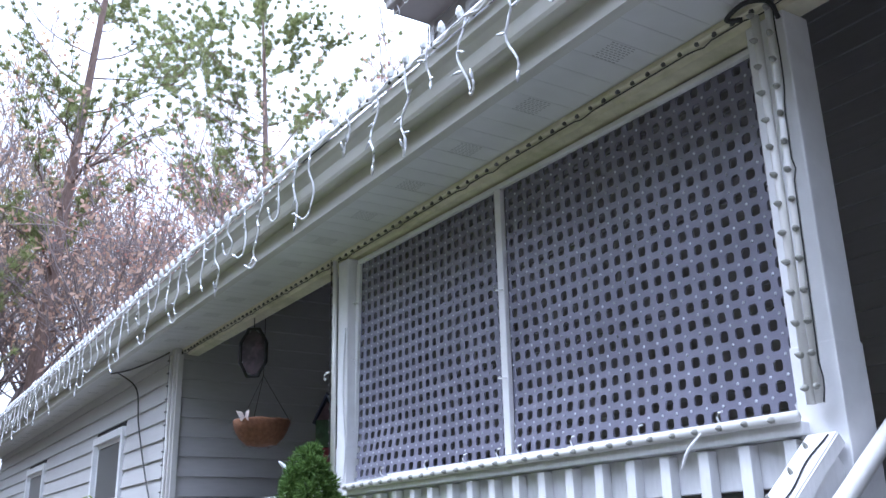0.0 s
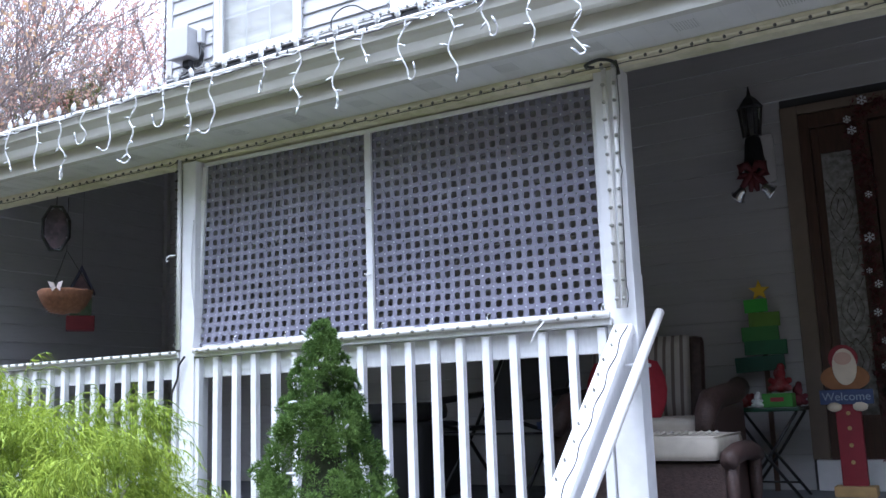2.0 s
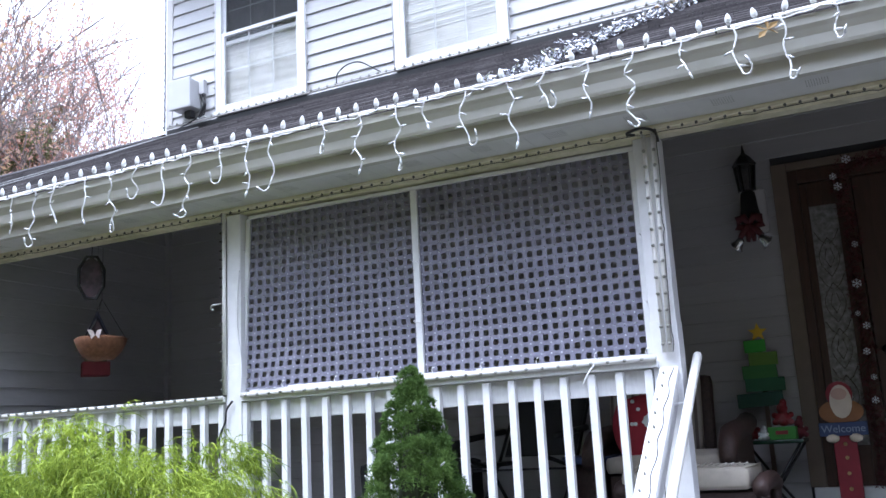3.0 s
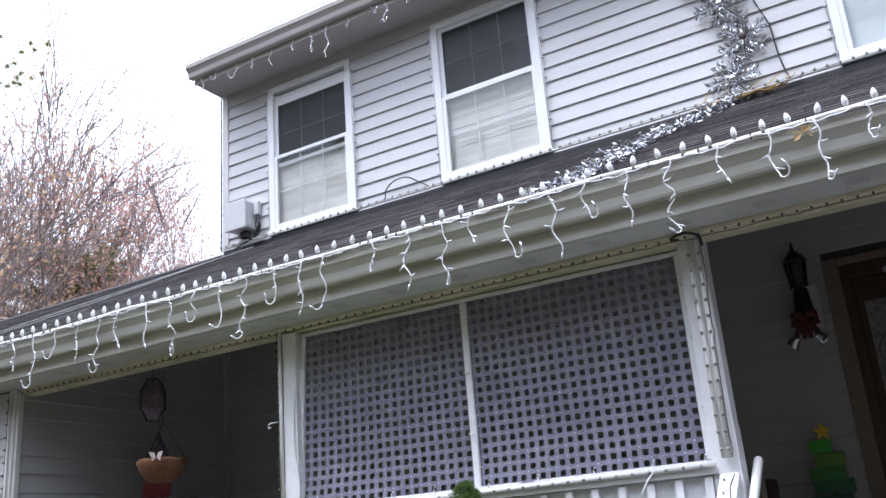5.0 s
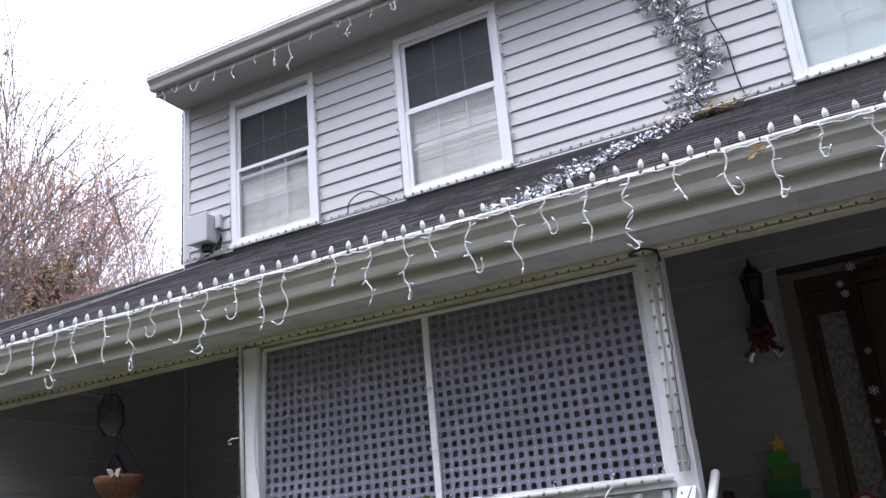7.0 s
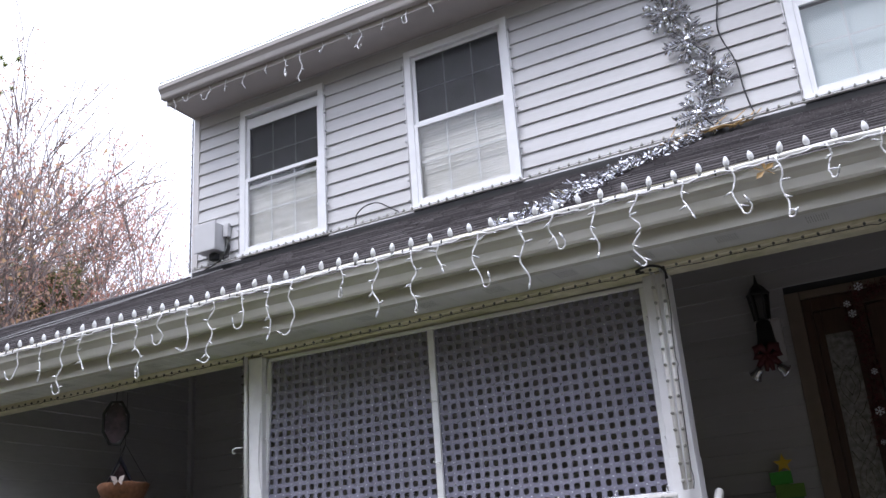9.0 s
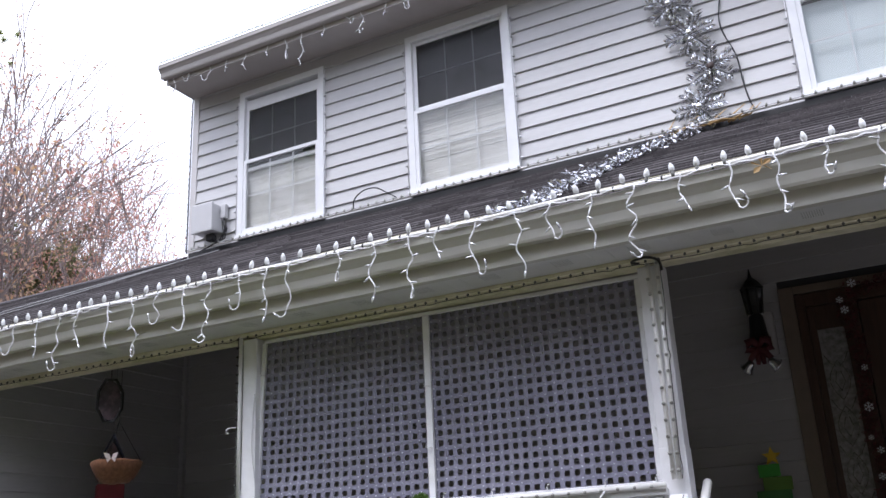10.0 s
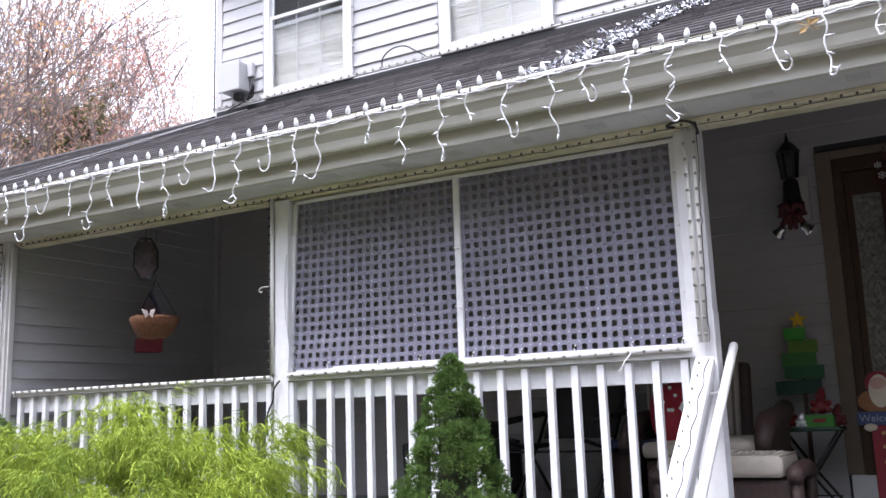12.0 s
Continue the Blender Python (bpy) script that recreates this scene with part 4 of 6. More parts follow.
cord("extension_cord", [roof_pt(-5.9, 3.9), roof_pt(-6.9, 3.3), roof_pt(-8.2, 2.7), roof_pt(-9.8, 2.2), roof_pt(-11.8, 1.9)], 0.005, M_CORDGREY, "grey extension cord lying on the shingles")
cord("extension_cord", [roof_pt(-6.2, 3.7), roof_pt(-7.0, 2.9), roof_pt(-8.0, 2.5), roof_pt(-9.0, 1.95), roof_pt(-10.5, 1.75)], 0.005, M_CORDGREY, "thin grey cord looping down the shingles")
cord("black_cord", [(-1.02, YB - 0.03, 6.1), (-1.06, YB - 0.03, 5.6), (-1.10, YB - 0.03, 5.3), (-1.02, YB - 0.03, 5.0), (-1.0, YB - 0.03, 4.75), (-0.96, YB - 0.04, 4.55), (-0.88, YB - 0.06, 4.50)], 0.006, M_BLACK, "thin black cord down the upper siding")
cord("black_cord", [(-4.45, YB - 0.05, 4.51), (-4.43, YB - 0.07, 4.60), (-4.33, YB - 0.08, 4.66), (-4.20, YB - 0.08, 4.66), (-4.1, YB - 0.06, 4.60), (-4.0, YB - 0.06, 4.53)], 0.006, M_BLACK, "loop of black cord above the roof")
cord("black_cord", [(-7.45, 1.70, SOF - 0.01), (-7.3, YW - 0.05, 2.74), (-7.15, YW - 0.05, 2.45), (-6.9, YW - 0.05, 2.10), (-6.55, YW - 0.06, 1.75), (-6.2, YW - 0.06, 1.45)], 0.006, M_BLACK, "black cord slung from the eave to the wing corner")
cord("black_cord", [(-7.5, 1.66, SOF - 0.012), (-7.2, 1.72, SOF - 0.03), (-6.8, 1.80, SOF - 0.02), (-6.42, YW - 0.06, SOF - 0.03)], 0.006, M_BLACK, "black cord along the soffit")
cord("black_cord", [(-3.86, YF - 0.07, 1.74), (-3.90, YF - 0.075, 1.69), (-3.91, YF - 0.075, 1.62), (-3.95, YF - 0.075, 1.54), (-3.95, YF - 0.075, 1.42)], 0.006, M_BLACK, "black plug and cord hanging on the post")
cord("black_cord", [(-1.40, YF - 0.06, 2.855), (-1.43, YF - 0.09, 2.86), (-1.36, YF - 0.10, 2.87), (-1.30, YF - 0.08, 2.85), (-1.29, YF - 0.06, 2.80)], 0.007, M_BLACK, "black cord coiled at the post head")
cord("extension_cord", [(-3.815, YF - 0.06, 2.5), (-3.83, YF - 0.062, 2.2), (-3.80, YF - 0.062, 1.95), (-3.80, YF - 0.07, 1.79)], 0.005, M_WIREWHITE, "thin white cord down the porch post")
cord("black_cord", [(-3.45, 1.50, 3.10), (-3.38, 1.48, 3.12), (-3.30, 1.47, 3.11), (-3.20, 1.49, 3.12), (-3.12, 1.5, 3.10)], 0.012, M_BLACK, "tangle of black cord at the gutter")
cord("cable_tie", [(-1.69, YF - 0.07, 1.775), (-1.72, YF - 0.10, 1.73), (-1.75, YF - 0.10, 1.68)], 0.004, M_WIREWHITE, "loose end of white tie on the railing")

# lattice clips and the hook on the post
def clip_hook(x, z, ang):
    h = Heap()
    h.tube([(0, 0, -0.012), (0, -0.012, -0.006), (0, -0.018, 0.008), (0.004, -0.014, 0.020), (0.010, -0.004, 0.024)], 0.0032, 6)
    o = h.to("clip_hook", M_WIREWHITE, None, "", pose(x, LY - 0.030 + (x - ox) * math.tan(math.radians(SWING)), z, 0, ang, SWING))
    tagged(o, "small white plastic clip on the lattice frame", "clip", "clips on the lattice frame")


for x in (-3.55, -3.2, -2.93, -2.72, -2.60, -2.32, -2.02, -1.72, -1.47):
    clip_hook(x, LZ0 + 0.012, 0)
for z in (2.02, 2.35, 2.62):
    clip_hook(LX0 - 0.05 * (1 - (z - LZ0) / (LZ1 - LZ0)), z, 90)
    clip_hook(LX1 - 0.018, z + 0.03, -90)
    if z < 2.5:
        clip_hook(LXM, z + 0.06, -90)
h = Heap()
h.tube([(0, 0, 0), (-0.05, -0.01, 0.0), (-0.068, -0.012, -0.008), (-0.072, -0.012, -0.022), (-0.062, -0.012, -0.032), (-0.050, -0.012, -0.028)], 0.0045, 6)
tagged(h.to("plant_hook", M_WIREWHITE, None, "", (-3.95, YF - 0.055, 2.315)), "white metal hook on the porch post", "hook")

# ---- stair rail and steps ----
sr = empty("stair_rail", (-1.345, 1.0, 0.0), "white painted wooden stair rail with a row of bulbs", "stair rail")


def slanted(x0, x1, y0, z0, y1, z1, th, wd=None):
    d = Vector((0, y1 - y0, z1 - z0)).normalized()
    n = Vector((0, -d.z, d.y))
    bm = bmesh.new()
    vs = []
    for x in (x0, x1):
        for (y, z), s in (((y0, z0), 0), ((y1, z1), 0), ((y1, z1), -th), ((y0, z0), -th)):
            vs.append(bm.verts.new((x, y + n.y * s, z + n.z * s)))
    for f in ((0, 1, 2, 3), (7, 6, 5, 4), (0, 4, 5, 1), (1, 5, 6, 2), (2, 6, 7, 3), (3, 7, 4, 0)):
        bm.faces.new([vs[i] for i in f])
    bmesh.ops.recalc_face_normals(bm, faces=bm.faces)
    bmesh.ops.bevel(bm, geom=list(bm.edges), offset=0.004, segments=2, affect="EDGES")
    return bm


part("cap_board", slanted(-0.045, 0.040, 0.02, 1.022, 0.895, 1.735, 0.038), M_RAIL, sr)
part("side_board", slanted(-0.02, 0.02, 0.05, 1.00, 0.895, 1.70, 0.12), M_RAIL, sr)
part("newel", boxes((-0.04, 0.036, 0.06, 0.15, 0, 0.96), bevel=0.005), M_RAIL, sr)
bl = Heap()
for k in range(12):
    t = (k + 0.4) / 12
    y, z = 0.02 + 0.875 * t, 1.022 + 0.713 * t
    v, f = lathe([(0.0055, -0.002), (0.0055, 0.006), (0.003, 0.012), (0.001, 0.015)], 7)
    link_mesh("bulb", raw("tmp", v, f, M_GREENSOCKET, smooth=True).data, None, sr, "", pose(-0.02 + 0.006 * math.sin(k * 2), y, z + 0.002, 35, 0, 0))
for ob in [o for o in bpy.data.objects if o.name.startswith("tmp")]:
    bpy.data.objects.remove(ob)
h = Heap()
h.tube([(0.016 + 0.006 * math.sin(k * 0.8), 0.06 + k * 0.02, 1.022 + 0.713 * (0.04 + k * 0.02) / 0.875 + 0.004) for k in range(42)], 0.0022, 5)
h.to("wire", M_BLACK, sr, "wavy black wire")
hr = empty("hand_rail", (-1.25, 1.0, 0.0), "round white pipe handrail beside the steps", "handrail")
h = Heap()
d = Vector((0, 1.053, 0.785)).normalized()
p0, p1 = Vector((0, 0.02, 0.997)), Vector((0, 1.087, 1.793))
h.tube([p0, p0 + d * 0.004, p1 - d * 0.012, p1 - d * 0.004, p1], [0.018, 0.0215, 0.0215, 0.018, 0.010], 14)
h.to("pipe", M_PVC, hr)
for t in (0.08, 0.75):
    q = p0.lerp(p1, t)
    h = Heap()
    h.tube([q, q + Vector((-0.03, 0, -0.03)), q + Vector((-0.105, 0, -0.035))], 0.007, 6)
    h.to("bracket", M_WHITE, hr)
st = empty("porch_steps", (-0.3, 1.0, 0.0), "grey painted wooden porch steps", "steps")
for k in range(4):
    part("tread", boxes((-0.98, 0.98, 0.93 - 0.27 * (k + 1) - 0.02, 0.93 - 0.27 * k - 0.022, FLOOR - 0.174 * (k + 1) - 0.035, FLOOR - 0.174 * (k + 1)), bevel=0.005), M_FLOOR, st)
    part("riser", boxes((-0.97, 0.97, 0.93 - 0.27 * k - 0.02, 0.93 - 0.27 * k - 0.001, FLOOR - 0.174 * (k + 1) + 0.001, FLOOR - 0.174 * k - 0.036)), M_RAIL, st)
part("riser", boxes((-0.97, 0.97, 0.93 - 0.27 * 4, 0.93 - 0.27 * 4 + 0.02, 0, FLOOR - 0.174 * 4 - 0.036)), M_RAIL, st)

# ---- door ----
door = empty("door_1", (0.06, YB, FLOOR), "dark brown wooden entry door with leaded sidelights", "door", kind="structure")
part("casing", boxes((-1.08, -0.982, -0.028, -0.002, 0.174, 2.29), (-0.98, 1.08, -0.028, -0.002, 2.235, 2.29), (0.995, 1.08, -0.028, -0.002, 0.174, 2.23), bevel=0.004), material("casing_taupe", (0.20, 0.155, 0.12), 0.5, 0.1, 10, 0.2, (0.15, 0.12, 0.1), 3, 0.1), door, "taupe door casing")
part("door_frame", boxes((-0.98, -0.92, -0.02, 0.12, 0.17, 2.23), (0.93, 0.99, -0.02, 0.12, 0.17, 2.23), (-0.92, 0.93, -0.02, 0.12, 2.14, 2.23), (-0.66, -0.60, -0.02, 0.12, 0.17, 2.14), (0.60, 0.66, -0.02, 0.12, 0.17, 2.14), bevel=0.004), M_WOODDARK, door)
part("threshold", boxes((-1.06, 1.06, -0.045, 0.13, 0.0, 0.172), bevel=0.006), M_WHITE, door, "white painted threshold panel")
M_CAME = material("zinc_came", (0.45, 0.44, 0.42), 0.25, 0.1, 20, 0, bump=0, metal=1.0)
M_LEADED = material("textured_glass", (0.28, 0.27, 0.26), 0.15, 0.5, 30, 0.6, (0.12, 0.11, 0.1), 25, 1.0, 45)
for sx in (-0.79, 0.80):
    sl = part("sidelight", boxes((sx - 0.13, sx - 0.085, 0.02, 0.06, 0.17, 2.14), (sx + 0.085, sx + 0.13, 0.02, 0.06, 0.17, 2.14), (sx - 0.085, sx + 0.085, 0.02, 0.06, 0.17, 0.42), (sx - 0.085, sx + 0.085, 0.02, 0.06, 1.98, 2.14), bevel=0.004), M_WOODDARK, door)
    part("glass", boxes((sx - 0.085, sx + 0.085, 0.036, 0.044, 0.42, 1.98)), M_LEADED, sl, "textured leaded glass")
    cm = Heap()
    for z in (0.72, 1.02, 1.32, 1.62):
        for sd in (-1, 1):
            cm.tube([(sx + sd * 0.062 * math.sin(t * 0.314), 0.033, z - 0.12 + 0.026 * t) for t in range(11)], 0.0022, 5)
            cm.tube([(sx, 0.033, z - 0.06), (sx + sd * 0.03, 0.033, z), (sx + sd * 0.012, 0.033, z + 0.07)], 0.0022, 5)
            cm.tube([(sx + sd * 0.01, 0.033, z + 0.10), (sx + sd * 0.045, 0.033, z + 0.13), (sx + sd * 0.075, 0.033, z + 0.19)], 0.0022, 5)
    cm.to("came", M_CAME, sl, "bright leaded came leaves")
leaf = part("door_leaf", boxes((-0.595, 0.595, 0.03, 0.075, 0.172, 2.135), bevel=0.004), M_WOODDARK, door)
part("door_panel", boxes((-0.42, 0.42, 0.018, 0.029, 0.95, 1.95), bevel=0.01), M_WOODDARK, leaf)
part("door_panel", boxes((-0.42, 0.42, 0.018, 0.029, 0.30, 0.82), bevel=0.01), M_WOODDARK, leaf)
part("door_knob", (lambda bm: (bmesh.ops.create_uvsphere(bm, u_segments=12, v_segments=8, radius=0.03, matrix=Matrix.Translation((-0.53, -0.03, 1.0))), bm)[1])(bmesh.new()), M_METALBLACK, leaf, smooth=True)

# garland with snowflakes round the door
ga = empty("door_garland", (-0.585, YB - 0.03, FLOOR + 0.17), "dark red garland with white snowflakes beside the door", "garland")
h = Heap()
for k in range(2600):
    u = rr.uniform(0, 2.75)
    cx, cz = (0.012 * math.sin(u * 9), u) if u < 2.02 else (u - 2.02, 2.02 + 0.05 * math.sin((u - 2.02) * 4))
    a, r = rr.uniform(0, 6.28), 0.052 * math.sqrt(rr.random()) * (1.5 if u > 1.85 else 1)
    p = Vector((cx + r * math.cos(a), r * math.sin(a) * 0.5 - 0.03, cz + (r * 0.7 * math.sin(a * 2) if u > 2 else 0)))
    d = Vector((rr.uniform(-1, 1), rr.uniform(-1, 0.3), rr.uniform(-1, 1))).normalized() * 0.026
    w = Vector((rr.uniform(-1, 1), rr.uniform(-1, 1), rr.uniform(-1, 1))).normalized() * 0.003
    h.add([p - w, p + w, p + d + w, p + d - w], [(0, 1, 2, 3)])
tagged(h.to("tinsel", material("dark_red_tinsel", (0.10, 0.015, 0.02), 0.5, 0.3, 20, 0, bump=0, island=0.5), ga, smooth=False), kind="stuff")


def flake_mesh(r):
    bm = bmesh.new()
    for k in range(6):
        m = pose(0, 0, 0, 0, 60 * k, 0)
        for (x0, x1, z0, z1) in ((-0.09 * r, 0.09 * r, 0, r), ):
            bmesh.ops.create_cube(bm, size=1, matrix=m @ Matrix.Translation((0, 0, r / 2)) @ Matrix.Diagonal((0.16 * r, 0.12 * r, r, 1)))
        for s in (-1, 1):
            bmesh.ops.create_cube(bm, size=1, matrix=m @ Matrix.Translation((s * 0.14 * r, 0, 0.68 * r)) @ pose(0, 0, 0, 0, s * 50, 0) @ Matrix.Diagonal((0.13 * r, 0.1 * r, 0.4 * r, 1)))
    return bm


for z, r, dx in ((2.06, 0.030, 0.04), (1.96, 0.024, -0.05), (1.89, 0.028, -0.03), (1.50, 0.022, 0.02), (1.25, 0.031, 0.0), (1.06, 0.018, -0.02), (0.98, 0.024, 0.02), (0.82, 0.024, 0.0), (0.66, 0.020, 0.02), (0.52, 0.024, 0.01), (2.08, 0.024, 0.45)):
    part("snowflake", flake_mesh(r), M_WHITE, ga, "white felt snowflake", (dx, -0.075, z))

# ---- wall lantern with bells ----
wlant = empty("wall_lantern", (-1.17, YB - 0.02, 2.625), "black metal wall lantern hung with a red bow and bells", "lantern")
wlant.scale = (1, 1, 1.17)
part("mount_plate", boxes((-0.07, 0.10, -0.014, -0.002, 0.07, 0.33), bevel=0.02), M_TRIM, wlant, "pale mounting block")
v, f = lathe([(0.075, 0.0), (0.082, 0.006), (0.040, 0.055), (0.014, 0.075), (0.008, 0.10), (0.004, 0.125)], 6)
raw("roof_cap", v, f, M_METALBLACK, wlant, loc=(0, -0.12, 0.455))
v, f = lathe([(0.042, 0.0), (0.05, 0.004), (0.066, 0.142), (0.066, 0.146)], 6)
raw("lamp_glass", v, f, glass("lantern_glass", (0.6, 0.6, 0.6), 0.1), wlant, loc=(0, -0.12, 0.308))
h = Heap()
for k in range(6):
    a = math.pi / 3 * k
    h.tube([(0.052 * math.cos(a), 0.052 * math.sin(a) - 0.12, 0.305), (0.07 * math.cos(a), 0.07 * math.sin(a) - 0.12, 0.456)], 0.005, 5)
h.to("cage", M_METALBLACK, wlant)
h = Heap()
h.add(*lathe([(0.066, 0.11), (0.070, 0.15), (0.058, 0.20), (0.052, 0.26), (0.046, 0.295), (0.03, 0.305)], 10))
h2 = Heap()
h2.add([(x, y - 0.12, z) for x, y, z in h.v], h.f)
h2.tube([(0, -0.10, 0.25), (0, -0.05, 0.22), (0, -0.012, 0.22)], 0.012, 6)
h2.to("bracket", M_METALBLACK, wlant)
h = Heap()
for s in (-1, 1):
    h.tube([(0, -0.20, 0.10), (s * 0.03, -0.215, 0.14), (s * 0.07, -0.21, 0.13), (s * 0.08, -0.205, 0.09), (s * 0.03, -0.20, 0.085)], [0.014, 0.024, 0.027, 0.024, 0.016], 8)
    h.tube([(0, -0.20, 0.10), (s * 0.04, -0.20, 0.06), (s * 0.075, -0.20, 0.025)], [0.016, 0.022, 0.014], 8)
    h.tube([(0, -0.195, 0.09), (s * 0.015, -0.20, 0.04), (s * 0.02, -0.20, 0.0)], [0.014, 0.02, 0.012], 8)
h.to("bow", material("maroon_ribbon", (0.09, 0.012, 0.016), 0.6, 0.15, 20, 0, bump=0), wlant, "dark red bow")
for s in (-1, 1):
    v, f = lathe([(0.046, 0.0), (0.040, 0.006), (0.029, 0.034), (0.024, 0.056), (0.008, 0.066)], 14)
    raw("bell", v, f, M_SILVER, wlant, "shiny silver bell", pose(s * 0.098, -0.20, -0.02, 25, s * -48, 0), True)

# ---- wooden tree, table, welcome figure ----
wt = empty("wooden_tree", (-1.215, 3.93, FLOOR), "wooden slat tree in stepped greens with a yellow star", "decoration")
part("stake", boxes((-0.014, 0.014, 0.008, 0.03, 0, 1.10), bevel=0.002), M_WOODDARK, wt)
zs = [(1.082, 0.135, 0.076), (0.998, 0.180, 0.080), (0.915, 0.215, 0.082), (0.832, 0.245, 0.082), (0.738, 0.285, 0.086)]
for i, (z, w, hh) in enumerate(zs):
    part("slat", boxes((-w / 2, w / 2, -0.01, 0.007, z - hh / 2 - 0.004, z + hh / 2), bevel=0.003), GREENS[i], wt, "", pose(0, 0, 0, 0, (-1.5, 0.8, -1.0, 0.6, -2.5)[i], 0))
bm = bmesh.new()
vs = [bm.verts.new(((0.062 if k % 2 == 0 else 0.027) * math.sin(k * math.pi / 5), y, 1.168 + (0.062 if k % 2 == 0 else 0.027) * math.cos(k * math.pi / 5))) for y in (-0.012, 0.006) for k in range(10)]
bm.faces.new(vs[:10][::-1])
bm.faces.new(vs[10:])
for k in range(10):
    bm.faces.new((vs[k], vs[(k + 1) % 10], vs[10 + (k + 1) % 10], vs[10 + k]))
part("star", bm, M_YELLOW, wt, "yellow wooden star")

tb = empty("folding_table", (-1.165, 3.66, FLOOR), "small black metal folding table with a green top", "table")
part("tabletop", boxes((-0.18, 0.19, -0.15, 0.15, 0.462, 0.485), bevel=0.006), material("dark_green_top", (0.015, 0.05, 0.03), 0.25, 0.1, 10, 0, bump=0), tb)
for y in (-0.13, 0.13):
    for s in (-1, 1):
        h = Heap()
        h.tube([(s * 0.17, y, 0.462), (s * 0.02, y + 0.004 * s, 0.24), (-s * 0.16, y + 0.004 * s, 0.0)], 0.009, 6)
        h.to("leg", M_METALBLACK, tb)
h = Heap()
h.tube([(-0.16, -0.13, 0.09), (0.16, -0.13, 0.09)], 0.006, 6)
h.to("stretcher", M_METALBLACK, tb)
tz = FLOOR + 0.485
gbx = empty("gift_box", (-1.10, 3.60, tz), "green toy box with a red stripe", "box")
part("box", boxes((-0.075, 0.085, -0.05, 0.05, 0, 0.075), bevel=0.004), material("toy_green", (0.05, 0.24, 0.03), 0.5, 0.1, 14, 0.2, (0.03, 0.15, 0.02), 6, 0.1), gbx)
part("stripe", boxes((-0.03, 0.04, -0.053, -0.0505, 0.03, 0.052)), M_REDWOOD, gbx)
def plush(x, y, z, sc, mats, label, name):
    """A soft seated toy as one plain shape."""
    bm = bmesh.new()
    for (px, py, pz, r, sq) in ((0, 0, 0.05, 0.055, 0.9), (0, -0.01, 0.125, 0.04, 1), (-0.05, -0.03, 0.03, 0.028, 0.8), (0.05, -0.03, 0.03, 0.028, 0.8), (-0.055, -0.01, 0.08, 0.022, 1), (0.055, -0.01, 0.08, 0.022, 1), (0.01, 0, 0.165, 0.026, 1.2)):
        bmesh.ops.create_icosphere(bm, subdivisions=2, radius=r * sc, matrix=Matrix.Translation((px * sc, py * sc, pz * sc)) @ Matrix.Diagonal((1, 1, sq, 1)))
    o = part(name, bm, mats, None, "", (x, y, z), True)
    rm = o.modifiers.new("soft", "REMESH")
    rm.mode, rm.voxel_size, rm.use_smooth_shade = "VOXEL", 0.006 * sc, True
    tagged(o, label, "toy")
M_TOYRED = material("toy_red", (0.20, 0.012, 0.018), 0.8, 0.2, 20, 0.4, (0.4, 0.3, 0.3), 25, 0.3, 150)
plush(-1.285, 3.62, tz, 0.8, M_TOYRED, "small red plush toy on the folding table", "plush_toy")
plush(-1.09, 3.66, tz + 0.076, 0.85, M_TOYRED, "red plush toy sitting on the toy box", "plush_toy")
plush(-1.20, 3.56, tz, 0.45, M_WHITE, "small white plush toy on the folding table", "plush_toy")
plush(-1.01, 3.70, tz, 0.7, material("dark_plush", (0.12, 0.02, 0.03), 0.9, 0.2, 20, 0, bump=0.2), "dark maroon plush toy on the folding table", "plush_toy")

wf = empty("welcome_post", (-0.765, 3.74, FLOOR), "red wooden welcome post with a painted figure top", "sign")
part("base", boxes((-0.105, 0.105, -0.06, 0.06, 0, 0.055), bevel=0.006), M_TAN, wf)
part("stake", boxes((-0.065, 0.065, -0.02, 0.018, 0.056, 0.50), bevel=0.005), M_REDWOOD, wf)
for z in (0.18, 0.27, 0.36, 0.44):
    v, f = lathe([(0.012, 0), (0.012, 0.003), (0.008, 0.005)], 8)
    raw("button", v, f, M_TAN, wf, loc=pose(0.0, -0.0215, z, 90, 0, 0))
sg = part("sign_board", boxes((-0.135, 0.135, -0.035, -0.021, 0.488, 0.568), bevel=0.004), M_BLUE, wf, "blue board lettered in white")
fc = bpy.data.curves.new("lettering", "FONT")
fc.body, fc.size, fc.align_x, fc.align_y, fc.extrude = "Welcome", 0.062, "CENTER", "CENTER", 0.001
lt = new("lettering", fc)
deps = bpy.context.evaluated_depsgraph_get()
me = bpy.data.meshes.new_from_object(lt.evaluated_get(deps))
bpy.data.objects.remove(lt)
me.materials.clear()
me.materials.append(material("letter_paint", (0.30, 0.36, 0.46), 0.6, 0.05, 10, 0, bump=0))
link_mesh("lettering", me, None, sg, "the word Welcome in pale letters", pose(0, -0.0365, 0.528, 90, 0, 0))
for s in (-1, 1):
    bm = bmesh.new()
    bmesh.ops.create_icosphere(bm, subdivisions=2, radius=0.036, matrix=Matrix.Translation((s * 0.065, -0.03, 0.475)) @ Matrix.Diagonal((1.1, 0.4, 0.75, 1)))
    part("mitten", bm, M_CREAM, wf, smooth=True)
fig = bmesh.new()
